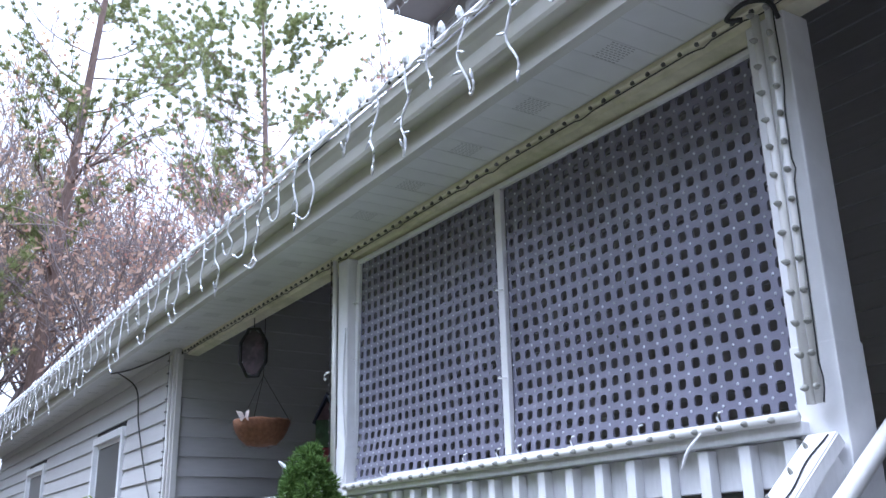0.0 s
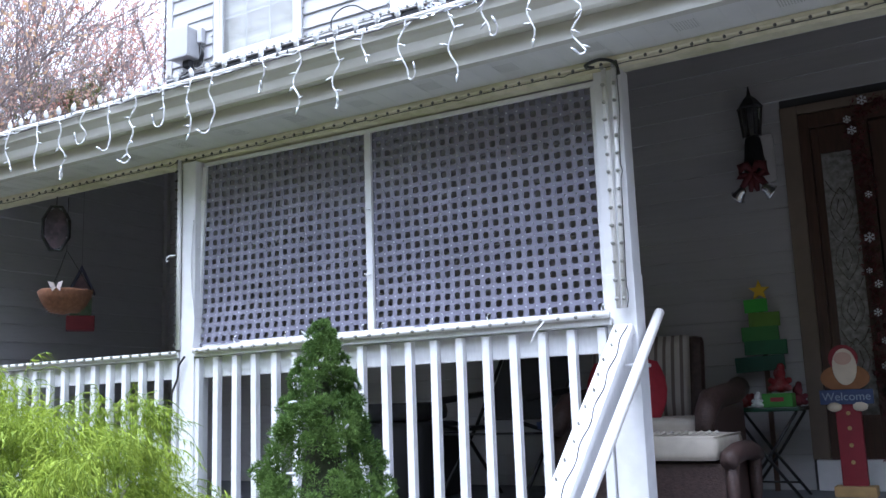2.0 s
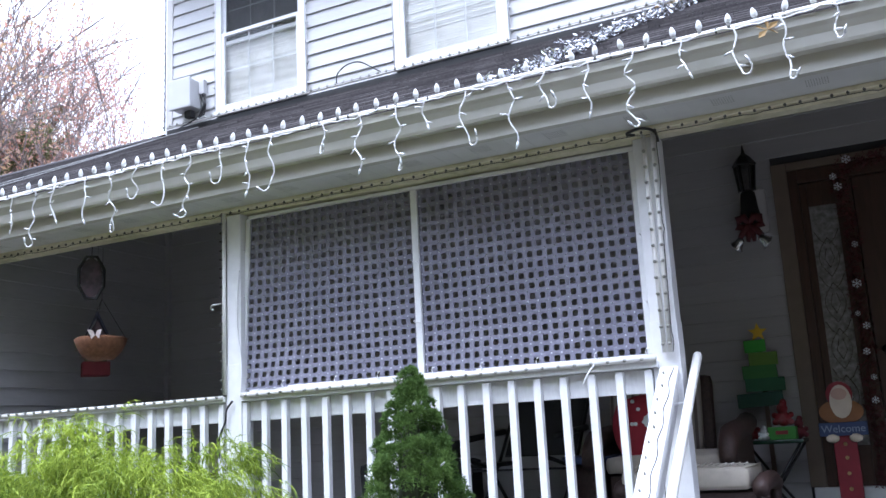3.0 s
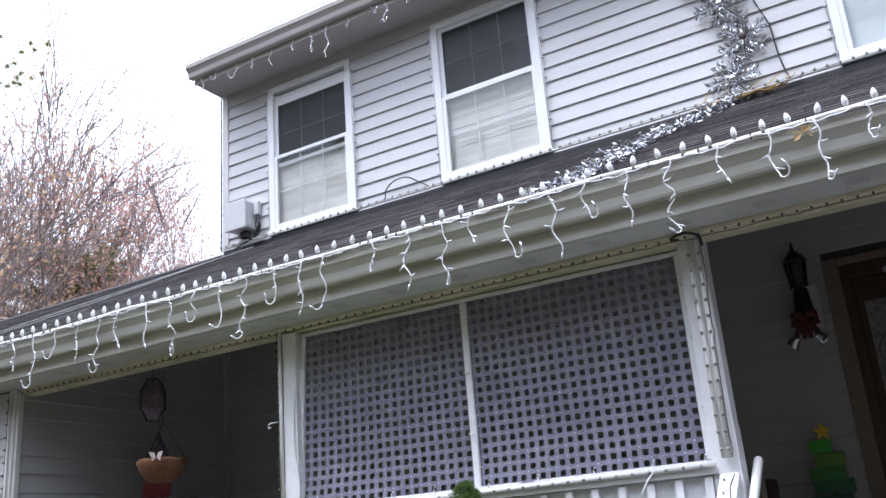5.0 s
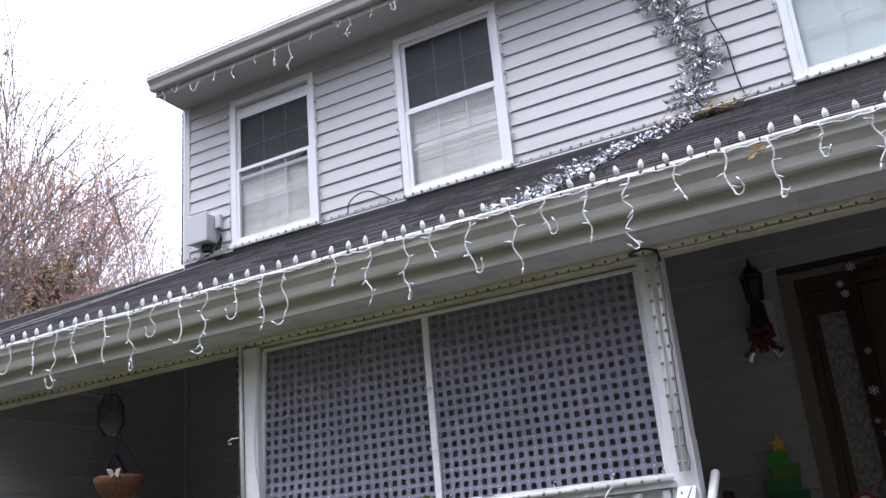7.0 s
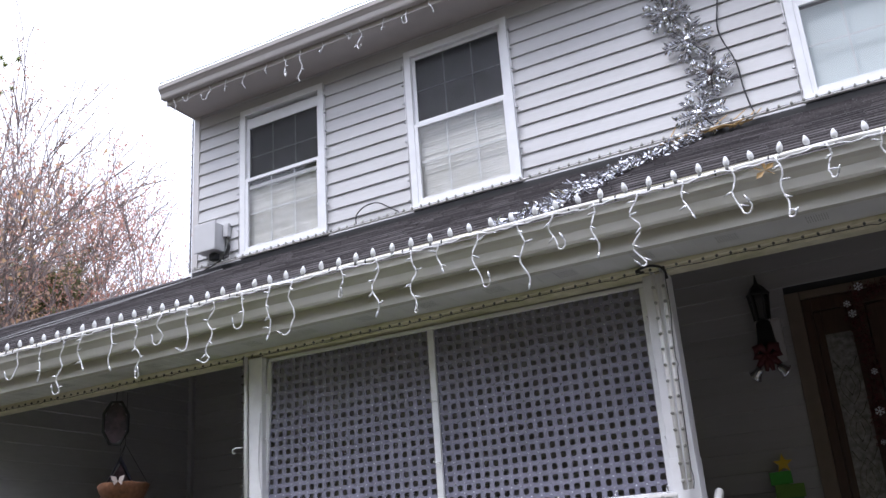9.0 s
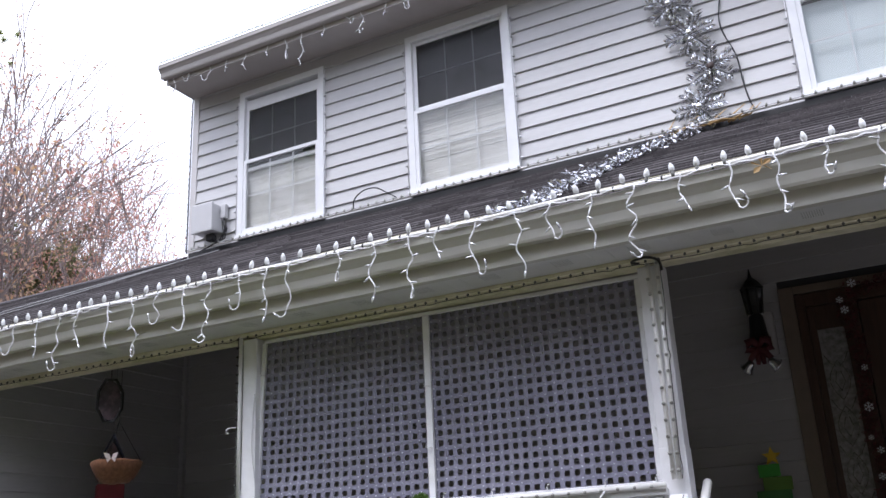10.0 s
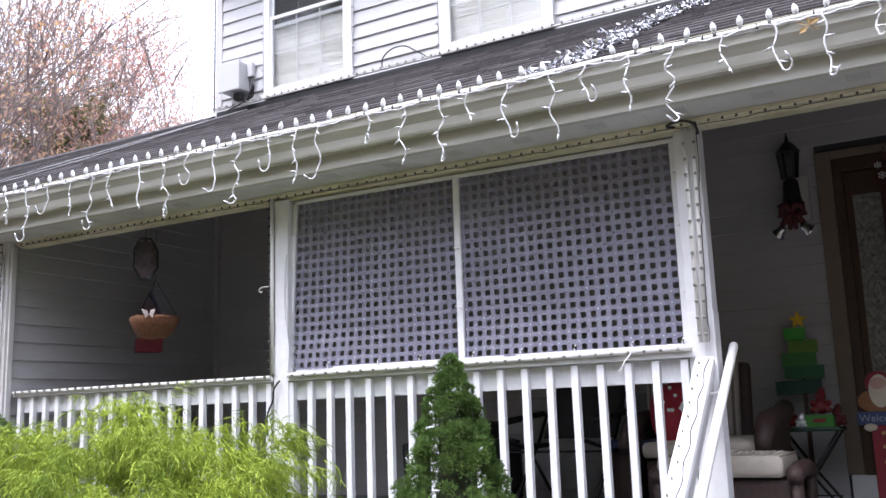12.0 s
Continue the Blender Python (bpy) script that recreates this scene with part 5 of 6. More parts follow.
def disc(bm, cx, cz, rx, rz, y0, y1, mi, n=20, lobes=0):
    a = [bm.verts.new((cx + rx * math.cos(t * 2 * math.pi / n), y, cz + rz * math.sin(t * 2 * math.pi / n) * (1 + lobes * math.cos(6 * math.pi * t / n)))) for y in (y0, y1) for t in range(n)]
    fs = [bm.faces.new(a[:n]), bm.faces.new(a[n:][::-1])] + [bm.faces.new((a[k], a[n + k], a[n + (k + 1) % n], a[(k + 1) % n])) for k in range(n)]
    for f in fs:
        f.material_index = mi
disc(fig, 0, 0.63, 0.125, 0.075, -0.018, 0.012, 0)
disc(fig, 0, 0.735, 0.075, 0.075, -0.019, 0.013, 1)
disc(fig, 0.005, 0.69, 0.062, 0.10, -0.026, -0.0195, 2)
disc(fig, 0.0, 0.735, 0.045, 0.035, -0.030, -0.0265, 3)
bmesh.ops.recalc_face_normals(fig, faces=fig.faces)
fo = part("figure_top", fig, None, wf, "flat painted figure cut-out")
for m in (material("rust_paint", (0.30, 0.13, 0.05), 0.6, 0.15, 15, 0.2, (0.2, 0.08, 0.03), 6, 0.1), M_REDWOOD, M_CREAM, material("rose_paint", (0.62, 0.40, 0.32), 0.6, 0.08, 15, 0, bump=0)):
    fo.data.materials.append(m)

# ---- wicker chair, footstool, pillow ----
def cushion(x0, x1, y0, y1, z0, z1, mat, name, parent, label="", pip=0.35):
    bm = bmesh.new()
    bmesh.ops.create_grid(bm, x_segments=10, y_segments=10, size=1)
    bmesh.ops.solidify(bm, geom=bm.faces[:], thickness=0.001)
    bm.free()
    bm = boxes((x0, x1, y0, y1, z0, z1))
    bmesh.ops.subdivide_edges(bm, edges=bm.edges[:], cuts=5, use_grid_fill=True)
    cx, cy, cz = (x0 + x1) / 2, (y0 + y1) / 2, (z0 + z1) / 2
    for v in bm.verts:
        u, w, t = (v.co.x - cx) / (x1 - x0) * 2, (v.co.y - cy) / (y1 - y0) * 2, (v.co.z - cz) / (z1 - z0) * 2
        e = (1 - abs(u) ** 4) * (1 - abs(w) ** 4)
        v.co.z = cz + (z1 - z0) / 2 * t * (1 - pip + pip * e ** 0.6 if e > 0 else 1 - pip)
        q = 1 - 0.03 * abs(t) ** 3
        v.co.x, v.co.y = cx + (v.co.x - cx) * q, cy + (v.co.y - cy) * q
    return part(name, bm, mat, parent, label, smooth=True)


def weave(bm_boxes, name, parent, label=""):
    return part(name, bm_boxes, M_WICKER, parent, label)


M_SHEEN = material("satin_fabric", (0.58, 0.54, 0.48), 0.3, 0.08, 25, 0, bump=0.1)
ch = empty("wicker_chair", (-1.60, 3.15, FLOOR), "dark brown wicker armchair with striped back cushion", "chair")
weave(boxes((-0.36, 0.30, -0.32, 0.30, 0.10, 0.34), bevel=0.03), "seat", ch)
bk = boxes((-0.50, 0.13, 0.26, 0.36, 0.30, 0.90), bevel=0.04)
for v in bk.verts:
    v.co.y += (v.co.z - 0.3) * 0.16
weave(bk, "backrest", ch)
for s in (-0.44, 0.32):
    h = Heap()
    h.tube([(s, -0.43, 0.40), (s, -0.36, 0.48), (s, -0.26, 0.54), (s, 0.0, 0.56), (s, 0.2, 0.57), (s, 0.34, 0.60)], [0.04, 0.055, 0.06, 0.06, 0.06, 0.06], 12)
    h.to("arm", M_WICKER, ch)
    weave(boxes((s - 0.03, s + 0.03, -0.33, 0.30, 0.09, 0.53), bevel=0.015), "side_panel", ch)
for sx in (-0.36, 0.32):
    for sy in (-0.30, 0.30):
        weave(boxes((sx - 0.025, sx + 0.025, sy - 0.025, sy + 0.025, 0, 0.12), bevel=0.006), "leg", ch)
cushion(-0.36, 0.29, -0.36, 0.26, 0.33, 0.46, M_BEIGE, "seat_cushion", ch, "beige seat cushion")


def striped():
    m = material("striped_fabric", (0.42, 0.38, 0.34), 0.9, 0.08, 25, 0.2, (0.34, 0.3, 0.27), 6, 0.2, 180)
    n, l = m.node_tree.nodes, m.node_tree.links
    b = n["Principled BSDF"]
    old = b.inputs["Base Color"].links[0].from_socket
    co = n.new("ShaderNodeTexCoord")
    sp = n.new("ShaderNodeSeparateXYZ")
    l.new(co.outputs["Object"], sp.inputs[0])
    mu = n.new("ShaderNodeMath")
    mu.operation = "MULTIPLY"
    mu.inputs[1].default_value = 135.0
    l.new(sp.outputs["X"], mu.inputs[0])
    si = n.new("ShaderNodeMath")
    si.operation = "SINE"
    l.new(mu.outputs[0], si.inputs[0])
    gt = n.new("ShaderNodeMath")
    gt.operation = "GREATER_THAN"
    gt.inputs[1].default_value = 0.35
    l.new(si.outputs[0], gt.inputs[0])
    mx = n.new("ShaderNodeMix")
    mx.data_type = "RGBA"
    mx.inputs["B"].default_value = (0.16, 0.13, 0.12, 1)
    l.new(gt.outputs[0], mx.inputs["Factor"])
    l.new(old, mx.inputs["A"])
    l.new(mx.outputs["Result"], b.inputs["Base Color"])
    return m


bc = cushion(-0.48, 0.085, -0.23, 0.23, -0.07, 0.07, striped(), "back_cushion", ch, "grey striped back cushion")
bc.matrix_basis = pose(0, 0.22, 0.67, 80, 0, 0)
pl = empty("throw_pillow", (-1.735, 2.96, FLOOR + 0.40), "red throw pillow with white dots and a pale round motif", "pillow")
po = cushion(-0.21, 0.21, -0.20, 0.20, -0.06, 0.06, M_RED, "cover", pl, pip=0.75)
for v in po.data.vertices:
    k = math.hypot(v.co.x, v.co.y)
    m = max(abs(v.co.x), abs(v.co.y))
    if k > 1e-6:
        f = 1 - 0.75 * (1 - m / k)
        v.co.x, v.co.y = v.co.x * f, v.co.y * f
po.matrix_basis = pose(0, 0, 0.20, 68, 0, 16)
pr = random.Random(4)
for k in range(16):
    v, f = lathe([(0.012, 0), (0.012, 0.002), (0.008, 0.003)], 8)
    u, w = pr.uniform(-0.15, 0.15), pr.uniform(-0.02, 0.15)
    raw("dot", v, f, M_WHITE, po, loc=(u, w, 0.060 - 0.25 * (u * u + w * w)))
bm = bmesh.new()
bmesh.ops.create_icosphere(bm, subdivisions=2, radius=0.075, matrix=Matrix.Translation((0.01, -0.09, 0.047)) @ Matrix.Diagonal((1, 0.9, 0.14, 1)))
bmesh.ops.create_icosphere(bm, subdivisions=2, radius=0.052, matrix=Matrix.Translation((0.01, 0.01, 0.057)) @ Matrix.Diagonal((1, 1, 0.14, 1)))
part("motif", bm, M_WHITE, po, "pale round motif", smooth=True)
fs_ = empty("footstool", (-1.40, 2.58, FLOOR), "brown wicker footstool with a thick beige cushion", "footstool")
weave(boxes((-0.36, 0.30, -0.22, 0.22, 0.07, 0.27), bevel=0.02), "body", fs_)
for sx in (-0.35, 0.33):
    h = Heap()
    h.tube([(sx, -0.27, 0.27), (sx, -0.24, 0.295), (sx, -0.1, 0.31), (sx, 0.1, 0.31), (sx, 0.25, 0.28)], [0.035, 0.043, 0.045, 0.045, 0.04], 12)
    h.to("side_roll", M_WICKER, fs_)
    for sy in (-0.22, 0.2):
        h = Heap()
        h.tube([(sx - 0.01, sy, 0), (sx, sy, 0.13), (sx, sy, 0.28)], [0.018, 0.028, 0.035], 8)
        h.to("leg", M_WICKER, fs_)
fq = cushion(-0.34, 0.275, -0.26, 0.24, 0.275, 0.395, M_BEIGE, "cushion", fs_, "thick beige cushion", 0.22)
for zz in (0.288, 0.383):
    h = Heap()
    h.tube([(-0.33, -0.247, zz), (0.265, -0.247, zz), (0.268, 0.228, zz)], 0.006, 6)
    h.to("piping", M_BEIGE, fq)
h = Heap()
for k in range(18):
    x = -0.31 + 0.57 * k / 17
    h.tube([(x, -0.235, 0.397), (x + 0.012, -0.20, 0.405), (x + 0.004, -0.15, 0.403)], [0.003, 0.006, 0.003], 6)
tagged(h.to("tufting", M_SHEEN, fq, "shiny puckered tufting"), kind="stuff")

# ---- things behind the railing ----
bt = empty("barrel_table", (-2.10, 3.15, FLOOR), "brown barrel table with a blue rim", "table")
v, f = lathe([(0.14, 0), (0.17, 0.12), (0.18, 0.22), (0.165, 0.34), (0.15, 0.40)], 16)
raw("barrel", v, f, M_WICKER, bt, smooth=True)
v, f = lathe([(0.20, 0.40), (0.235, 0.41), (0.235, 0.445), (0.20, 0.45)], 20)
raw("rim", v, f, M_BLUE, bt, "blue painted rim")
yb = Heap()
yb.add(*lathe([(0.03, 0), (0.05, 0.02), (0.055, 0.06), (0.03, 0.09), (0.02, 0.10)], 12))
tagged(yb.to("yellow_pot", M_YELLOW, None, "", (-2.13, 3.12, FLOOR + 0.451)), "small yellow pot on the barrel table", "pot")
fcx = empty("folding_chair", (-2.55, 3.2, FLOOR), "black folding lounge chair on the porch", "chair")
for s in (-0.26, 0.26):
    h = Heap()
    h.tube([(s, -0.45, 0.0), (s, 0.05, 0.42), (s, 0.45, 0.86)], 0.012, 6)
    h.to("side_tube", M_METALBLACK, fcx)
    h = Heap()
    h.tube([(s, 0.35, 0.0), (s, -0.1, 0.40), (s, -0.45, 0.46)], 0.012, 6)
    h.to("leg_tube", M_METALBLACK, fcx)
    h = Heap()
    h.tube([(s * 1.1, -0.35, 0.58), (s * 1.1, 0.22, 0.62)], 0.02, 8)
    h.to("arm", M_METALBLACK, fcx)
for nm, q in (("seat_sling", ((-0.40, 0.40), (0.10, 0.38))), ("back_sling", ((0.12, 0.46), (0.44, 0.84)))):
    (ya, za), (yb_, zb) = q
    part(nm, slanted(-0.25, 0.25, ya, za, yb_, zb, 0.012), M_DARK, fcx)
gr = empty("covered_grill", (-3.35, 3.2, FLOOR), "black cloth-covered grill on the porch", "grill")
bm = boxes((-0.34, 0.34, -0.25, 0.25, 0, 0.46), bevel=0.05)
bmesh.ops.subdivide_edges(bm, edges=bm.edges[:], cuts=2)
for v in bm.verts:
    v.co.x += 0.03 * noise.noise((v.co.x * 4, v.co.y * 4, v.co.z * 3))
    v.co.y += 0.03 * noise.noise((v.co.z * 3, v.co.x * 5, 2))
part("cover", bm, M_DARK, gr, smooth=True)
part("hood", boxes((-0.27, 0.27, -0.20, 0.20, 0.465, 0.58), bevel=0.05), M_DARK, gr, smooth=True)
part("side_shelf", boxes((0.37, 0.58, -0.18, 0.18, 0.40, 0.43), bevel=0.01), M_METALBLACK, gr)

# ---- hanging things at the left bay ----
hb = empty("hanging_basket", (-4.985, 1.95, 2.05), "round coco-fibre hanging basket with a pale butterfly", "basket", rz=35)
h = Heap()
v, f = lathe([(0.03, 0.02), (0.08, 0.030), (0.125, 0.066), (0.15, 0.115), (0.162, 0.155), (0.15, 0.165), (0.13, 0.15), (0.02, 0.14)], 24)
v = [(x * (1 + 0.04 * noise.noise((x * 18, y * 18, z * 18))), y * (1 + 0.04 * noise.noise((x * 18, y * 18, z * 18 + 5))), z + 0.012 * noise.noise((x * 14, y * 14, 3))) for x, y, z in v]
liner = raw("liner", v, f, M_COCO, hb, smooth=True)
fb = Heap()
fr = random.Random(12)
for k in range(900):
    a, u = fr.uniform(0, 6.283), fr.random()
    r, z = 0.05 + 0.113 * u ** 0.6, 0.02 + 0.145 * u ** 1.4
    p = Vector((r * math.cos(a), r * math.sin(a), z))
    d = Vector((math.cos(a + fr.uniform(-1.4, 1.4)), math.sin(a + fr.uniform(-1.4, 1.4)), fr.uniform(-0.6, 0.8))).normalized() * fr.uniform(0.015, 0.045)
    w = d.cross(Vector((0.3, 0.2, 1))).normalized() * 0.0012
    fb.add([p - w, p + w, p + d], [(0, 1, 2)])
tagged(fb.to("fibres", M_COCO, liner, "frayed coco fibres", smooth=False), kind="stuff")
h = Heap()
for k in range(3):
    a = 2.1 * k + 0.4
    h.tube([(0.155 * math.cos(a), 0.155 * math.sin(a), 0.165), (0.0, 0.0, 0.42), (0, 0, 0.76)], 0.0022, 5)
h.to("hanger_wire", M_METALBLACK, hb)
bm = bmesh.new()
for s in (-1, 1):
    for ax, az, bx, bz in ((0.045, 0.040, 0.030, 0.002), (0.030, -0.003, 0.022, -0.022)):
        q4 = [(0.001, 0.0), (0.012, az * 0.6 + 0.006), (ax, az), (bx, bz)]
        fa = [bm.verts.new((s * u, -0.0012 - 0.3 * u, w)) for u, w in q4]
        ba = [bm.verts.new((s * u, 0.0012 - 0.3 * u, w)) for u, w in q4]
        bm.faces.new(fa)
        bm.faces.new(ba[::-1])
        for e in range(4):
            bm.faces.new((fa[e], ba[e], ba[(e + 1) % 4], fa[(e + 1) % 4]))
bmesh.ops.recalc_face_normals(bm, faces=bm.faces)
part("butterfly", bm, M_PINK, hb, "pale pink butterfly ornament", pose(0.0, -0.165, 0.165, 15, 0, 0))
hs = empty("stained_glass_hanger", (-5.03, 1.90, 2.47), "oval stained-glass ornament hanging from the beam", "ornament", rz=52)
h = Heap()
ring = [(0.083 * math.cos(t * math.pi / 4 + math.pi / 8), 0, 0.14 + 0.15 * math.sin(t * math.pi / 4 + math.pi / 8)) for t in range(9)]
h.tube(ring, 0.011, 6)
h.tube([(0, 0, 0.285), (0, 0, 0.345)], 0.003, 5)
h.to("frame", M_METALBLACK, hs)
bm = bmesh.new()
disc(bm, 0, 0.14, 0.075, 0.138, -0.002, 0.002, 0, 8)
part("glass", bm, material("stained_glass", (0.05, 0.04, 0.045), 0.5, 0.6, 14, 0.8, (0.16, 0.10, 0.12), 16, 0.3, 30, spec=0.2), hs, "mottled stained glass")
M_GABLE = material("faded_lilac", (0.16, 0.10, 0.12), 0.7, 0.4, 18, 0.5, (0.08, 0.09, 0.14), 14, 0.1)
bh = empty("birdhouse", (-6.0, 2.85, 2.08), "painted hanging birdhouse in faded red, green and blue", "birdhouse", rz=52)
bh.scale = (0.78, 0.78, 1.08)
part("base", boxes((-0.13, 0.13, -0.11, 0.11, 0, 0.10), bevel=0.008), material("dull_red", (0.20, 0.02, 0.03), 0.6, 0.15, 12, 0.2, (0.12, 0.02, 0.02), 6, 0.1), bh)
part("body", boxes((-0.10, 0.10, -0.09, 0.09, 0.101, 0.28), bevel=0.006), material("dull_green", (0.06, 0.11, 0.06), 0.7, 0.4, 18, 0.5, (0.14, 0.13, 0.12), 14, 0.1), bh)
bm = profile([(-0.13, 0.26), (0.0, 0.46), (0.13, 0.26), (0.115, 0.26), (0.0, 0.43), (-0.115, 0.26)], -0.11, 0.11)
part("roof", bm, material("dull_blue", (0.07, 0.075, 0.13), 0.7, 0.4, 18, 0.5, (0.12, 0.09, 0.10), 12, 0.1), bh, "", pose(0, 0, 0, 0, 0, 90))
part("gable", profile([(-0.09, 0.281), (0.09, 0.281), (0.0, 0.40)], -0.08, 0.08), M_GABLE, bh, "", pose(0, 0, 0, 0, 0, 90))
h = Heap()
h.tube([(0, 0, 0.44), (0, 0, 1.64)], 0.0015, 5)
h.to("hanger_wire", M_METALBLACK, bh)

# ---- upper wall: utility box, tinsel snowflakes, runner ----
ub = empty("utility_box", (-6.12, YB - 0.02, 4.545), "grey plastic utility box on the siding", "utility box")
bm = boxes((-0.12, 0.13, -0.14, 0.0, 0.08, 0.36), bevel=0.02)
part("housing", bm, M_GREYBOX, ub)
part("lid", boxes((-0.128, 0.138, -0.165, -0.141, 0.07, 0.37), bevel=0.012), M_GREYBOX, ub)
part("side_bracket", boxes((0.14, 0.20, -0.05, 0.0, 0.22, 0.36), bevel=0.006), M_GREYBOX, ub)
part("plug_block", boxes((0.0, 0.08, -0.09, -0.02, 0.0, 0.069), bevel=0.012), M_BLACK, ub)
for a in range(4):
    h = Heap()
    h.tube([(0.17, -0.03, 0.22), (0.20 + 0.01 * a, -0.05, 0.10), (0.16 + 0.02 * a, -0.06, 0.0), (0.06 - 0.05 * a, -0.08, -0.06 - 0.01 * a)], 0.006, 5)
    h.to("cable", M_BLACK, ub)


def tinsel_flake(x, z, r, rot, label):
    o = empty("tinsel_snowflake", (x, YB - 0.06, z), label, "snowflake", "tinsel snowflakes on the upper wall")
    h = Heap()
    q = random.Random(int(abs(x * 1000)))
    for k in range(6):
        a = math.radians(60 * k + rot)
        ax, nx = Vector((math.cos(a), 0, math.sin(a))), Vector((-math.sin(a), 0, math.cos(a)))
        for j in range(9):
            d = r * (j + 0.6) / 9
            ln = r * (0.46 if 3 < j < 7 else 0.38)
            for s in (-1, 1):
                c = ax * d
                tip = c + (ax * 0.6 + nx * s * 0.9).normalized() * ln * q.uniform(0.8, 1.1) + Vector((0, q.uniform(-0.03, 0.01), 0))
                mid = (c + tip) / 2
                w = (tip - c).cross(Vector((q.uniform(-0.4, 0.4), 1, q.uniform(-0.4, 0.4)))).normalized() * r * 0.066
                up = Vector((0, -0.010, 0))
                h.add([c, mid + w, tip, mid - w, mid + up], [(0, 1, 4), (1, 2, 4), (2, 3, 4), (3, 0, 4)])
    tagged(h.to("tinsel", M_SILVER, o, smooth=False), kind="stuff")
    h = Heap()
    for k in range(3):
        a = math.radians(60 * k + rot)
        h.tube([(-r * 0.9 * math.cos(a), 0.015, -r * 0.9 * math.sin(a)), (r * 0.9 * math.cos(a), 0.015, r * 0.9 * math.sin(a))], 0.004, 5)
    h.to("wire_frame", M_METALBLACK, o)
    h = Heap()
    h.add(*lathe([(0.022, -0.012), (0.030, 0.0), (0.018, 0.012)], 8))
    h.to("hub", M_WICKER if "hub" in label else M_SILVER, o, loc=pose(0, -0.03, 0, 90, 0, 0))
    return o


for fx, fz, rot, lab in ((-1.338, 4.64, 5, "silver tinsel snowflake just above the porch roof"), (-1.208, 4.944, 25, "silver tinsel snowflake with a rust-brown hub"),
                         (-1.329, 5.278, 10, "silver tinsel snowflake on the upper siding"), (-1.455, 5.585, 40, "silver tinsel snowflake on the upper siding"),
                         (-1.47, 5.90, 15, "silver tinsel snowflake under the upper eave")):
    tinsel_flake(fx, fz, 0.178, rot, lab)
rn = empty("tinsel_garland", (-1.4, 3.9, roof_z(3.9)), "silver tinsel garland trailing down the shingles", "garland")
h = Heap()
q = random.Random(6)
for k in range(1900):
    t = q.random()
    x = -1.36 + (-2.08 + 1.36) * t - 0.07 * math.sin(t * 5)
    y = 3.98 + (1.55 - 3.98) * t
    wd = 0.022 + 0.03 * math.sin(t * 7) ** 2
    p = Vector((x + q.gauss(0, wd * 0.8), y + q.gauss(0, 0.04), roof_z(y) + 0.03 + abs(q.gauss(0, 0.02)))) - Vector((-1.4, 3.9, roof_z(3.9)))
    d = Vector((q.uniform(-1, 1), q.uniform(-1, 1), q.uniform(-0.3, 0.8))).normalized() * q.uniform(0.014, 0.034)
    w = d.cross(Vector((q.uniform(-1, 1), q.uniform(-1, 1), q.uniform(-1, 1)))).normalized() * 0.006
    h.add([p - d, p + w, p + d, p - w], [(0, 1, 2, 3)])
tagged(h.to("tinsel", M_SILVER, rn, smooth=False), kind="stuff")
dw = Heap()
for k in range(22):
    a, b = q.uniform(-0.42, 0.22), q.uniform(0.1, 0.28)
    dw.tube([(a, q.uniform(-0.04, 0), q.uniform(0, 0.03)), (a + b * 0.5, q.uniform(-0.05, 0), 0.03), (a + b, q.uniform(-0.04, 0), q.uniform(0.0, 0.12))], [0.009, 0.007, 0.003], 5)
tagged(dw.to("leaf_litter", M_TAN, None, "", (-1.25, YB - 0.05, 4.46)), "tan dry twigs caught where roof meets wall", "twigs", kind="stuff")
lh = Heap()
for k in range(5):
    a = k * 1.1 - 0.6
    lh.add([(0, 0, 0), (0.03 * math.cos(a) - 0.01, -0.006, 0.03 * math.sin(a) + 0.01), (0.05 * math.cos(a), -0.004, 0.05 * math.sin(a)), (0.03 * math.cos(a) + 0.01, -0.006, 0.03 * math.sin(a) - 0.01)], [(0, 1, 2, 3)])
tagged(lh.to("dry_leaf", M_TAN, None, "", (-0.70, 1.455, 3.055), smooth=False), "dry brown oak leaf caught on the gutter", "leaf")

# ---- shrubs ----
# dark colour for the filler core, painting the shade inside the crown
M_SPRUCESHADE = material("spruce_core_shade", (0.035, 0.045, 0.02), 0.95, 0.4, 30, 0.4, (0.05, 0.035, 0.02), 12, 1.0, 60)


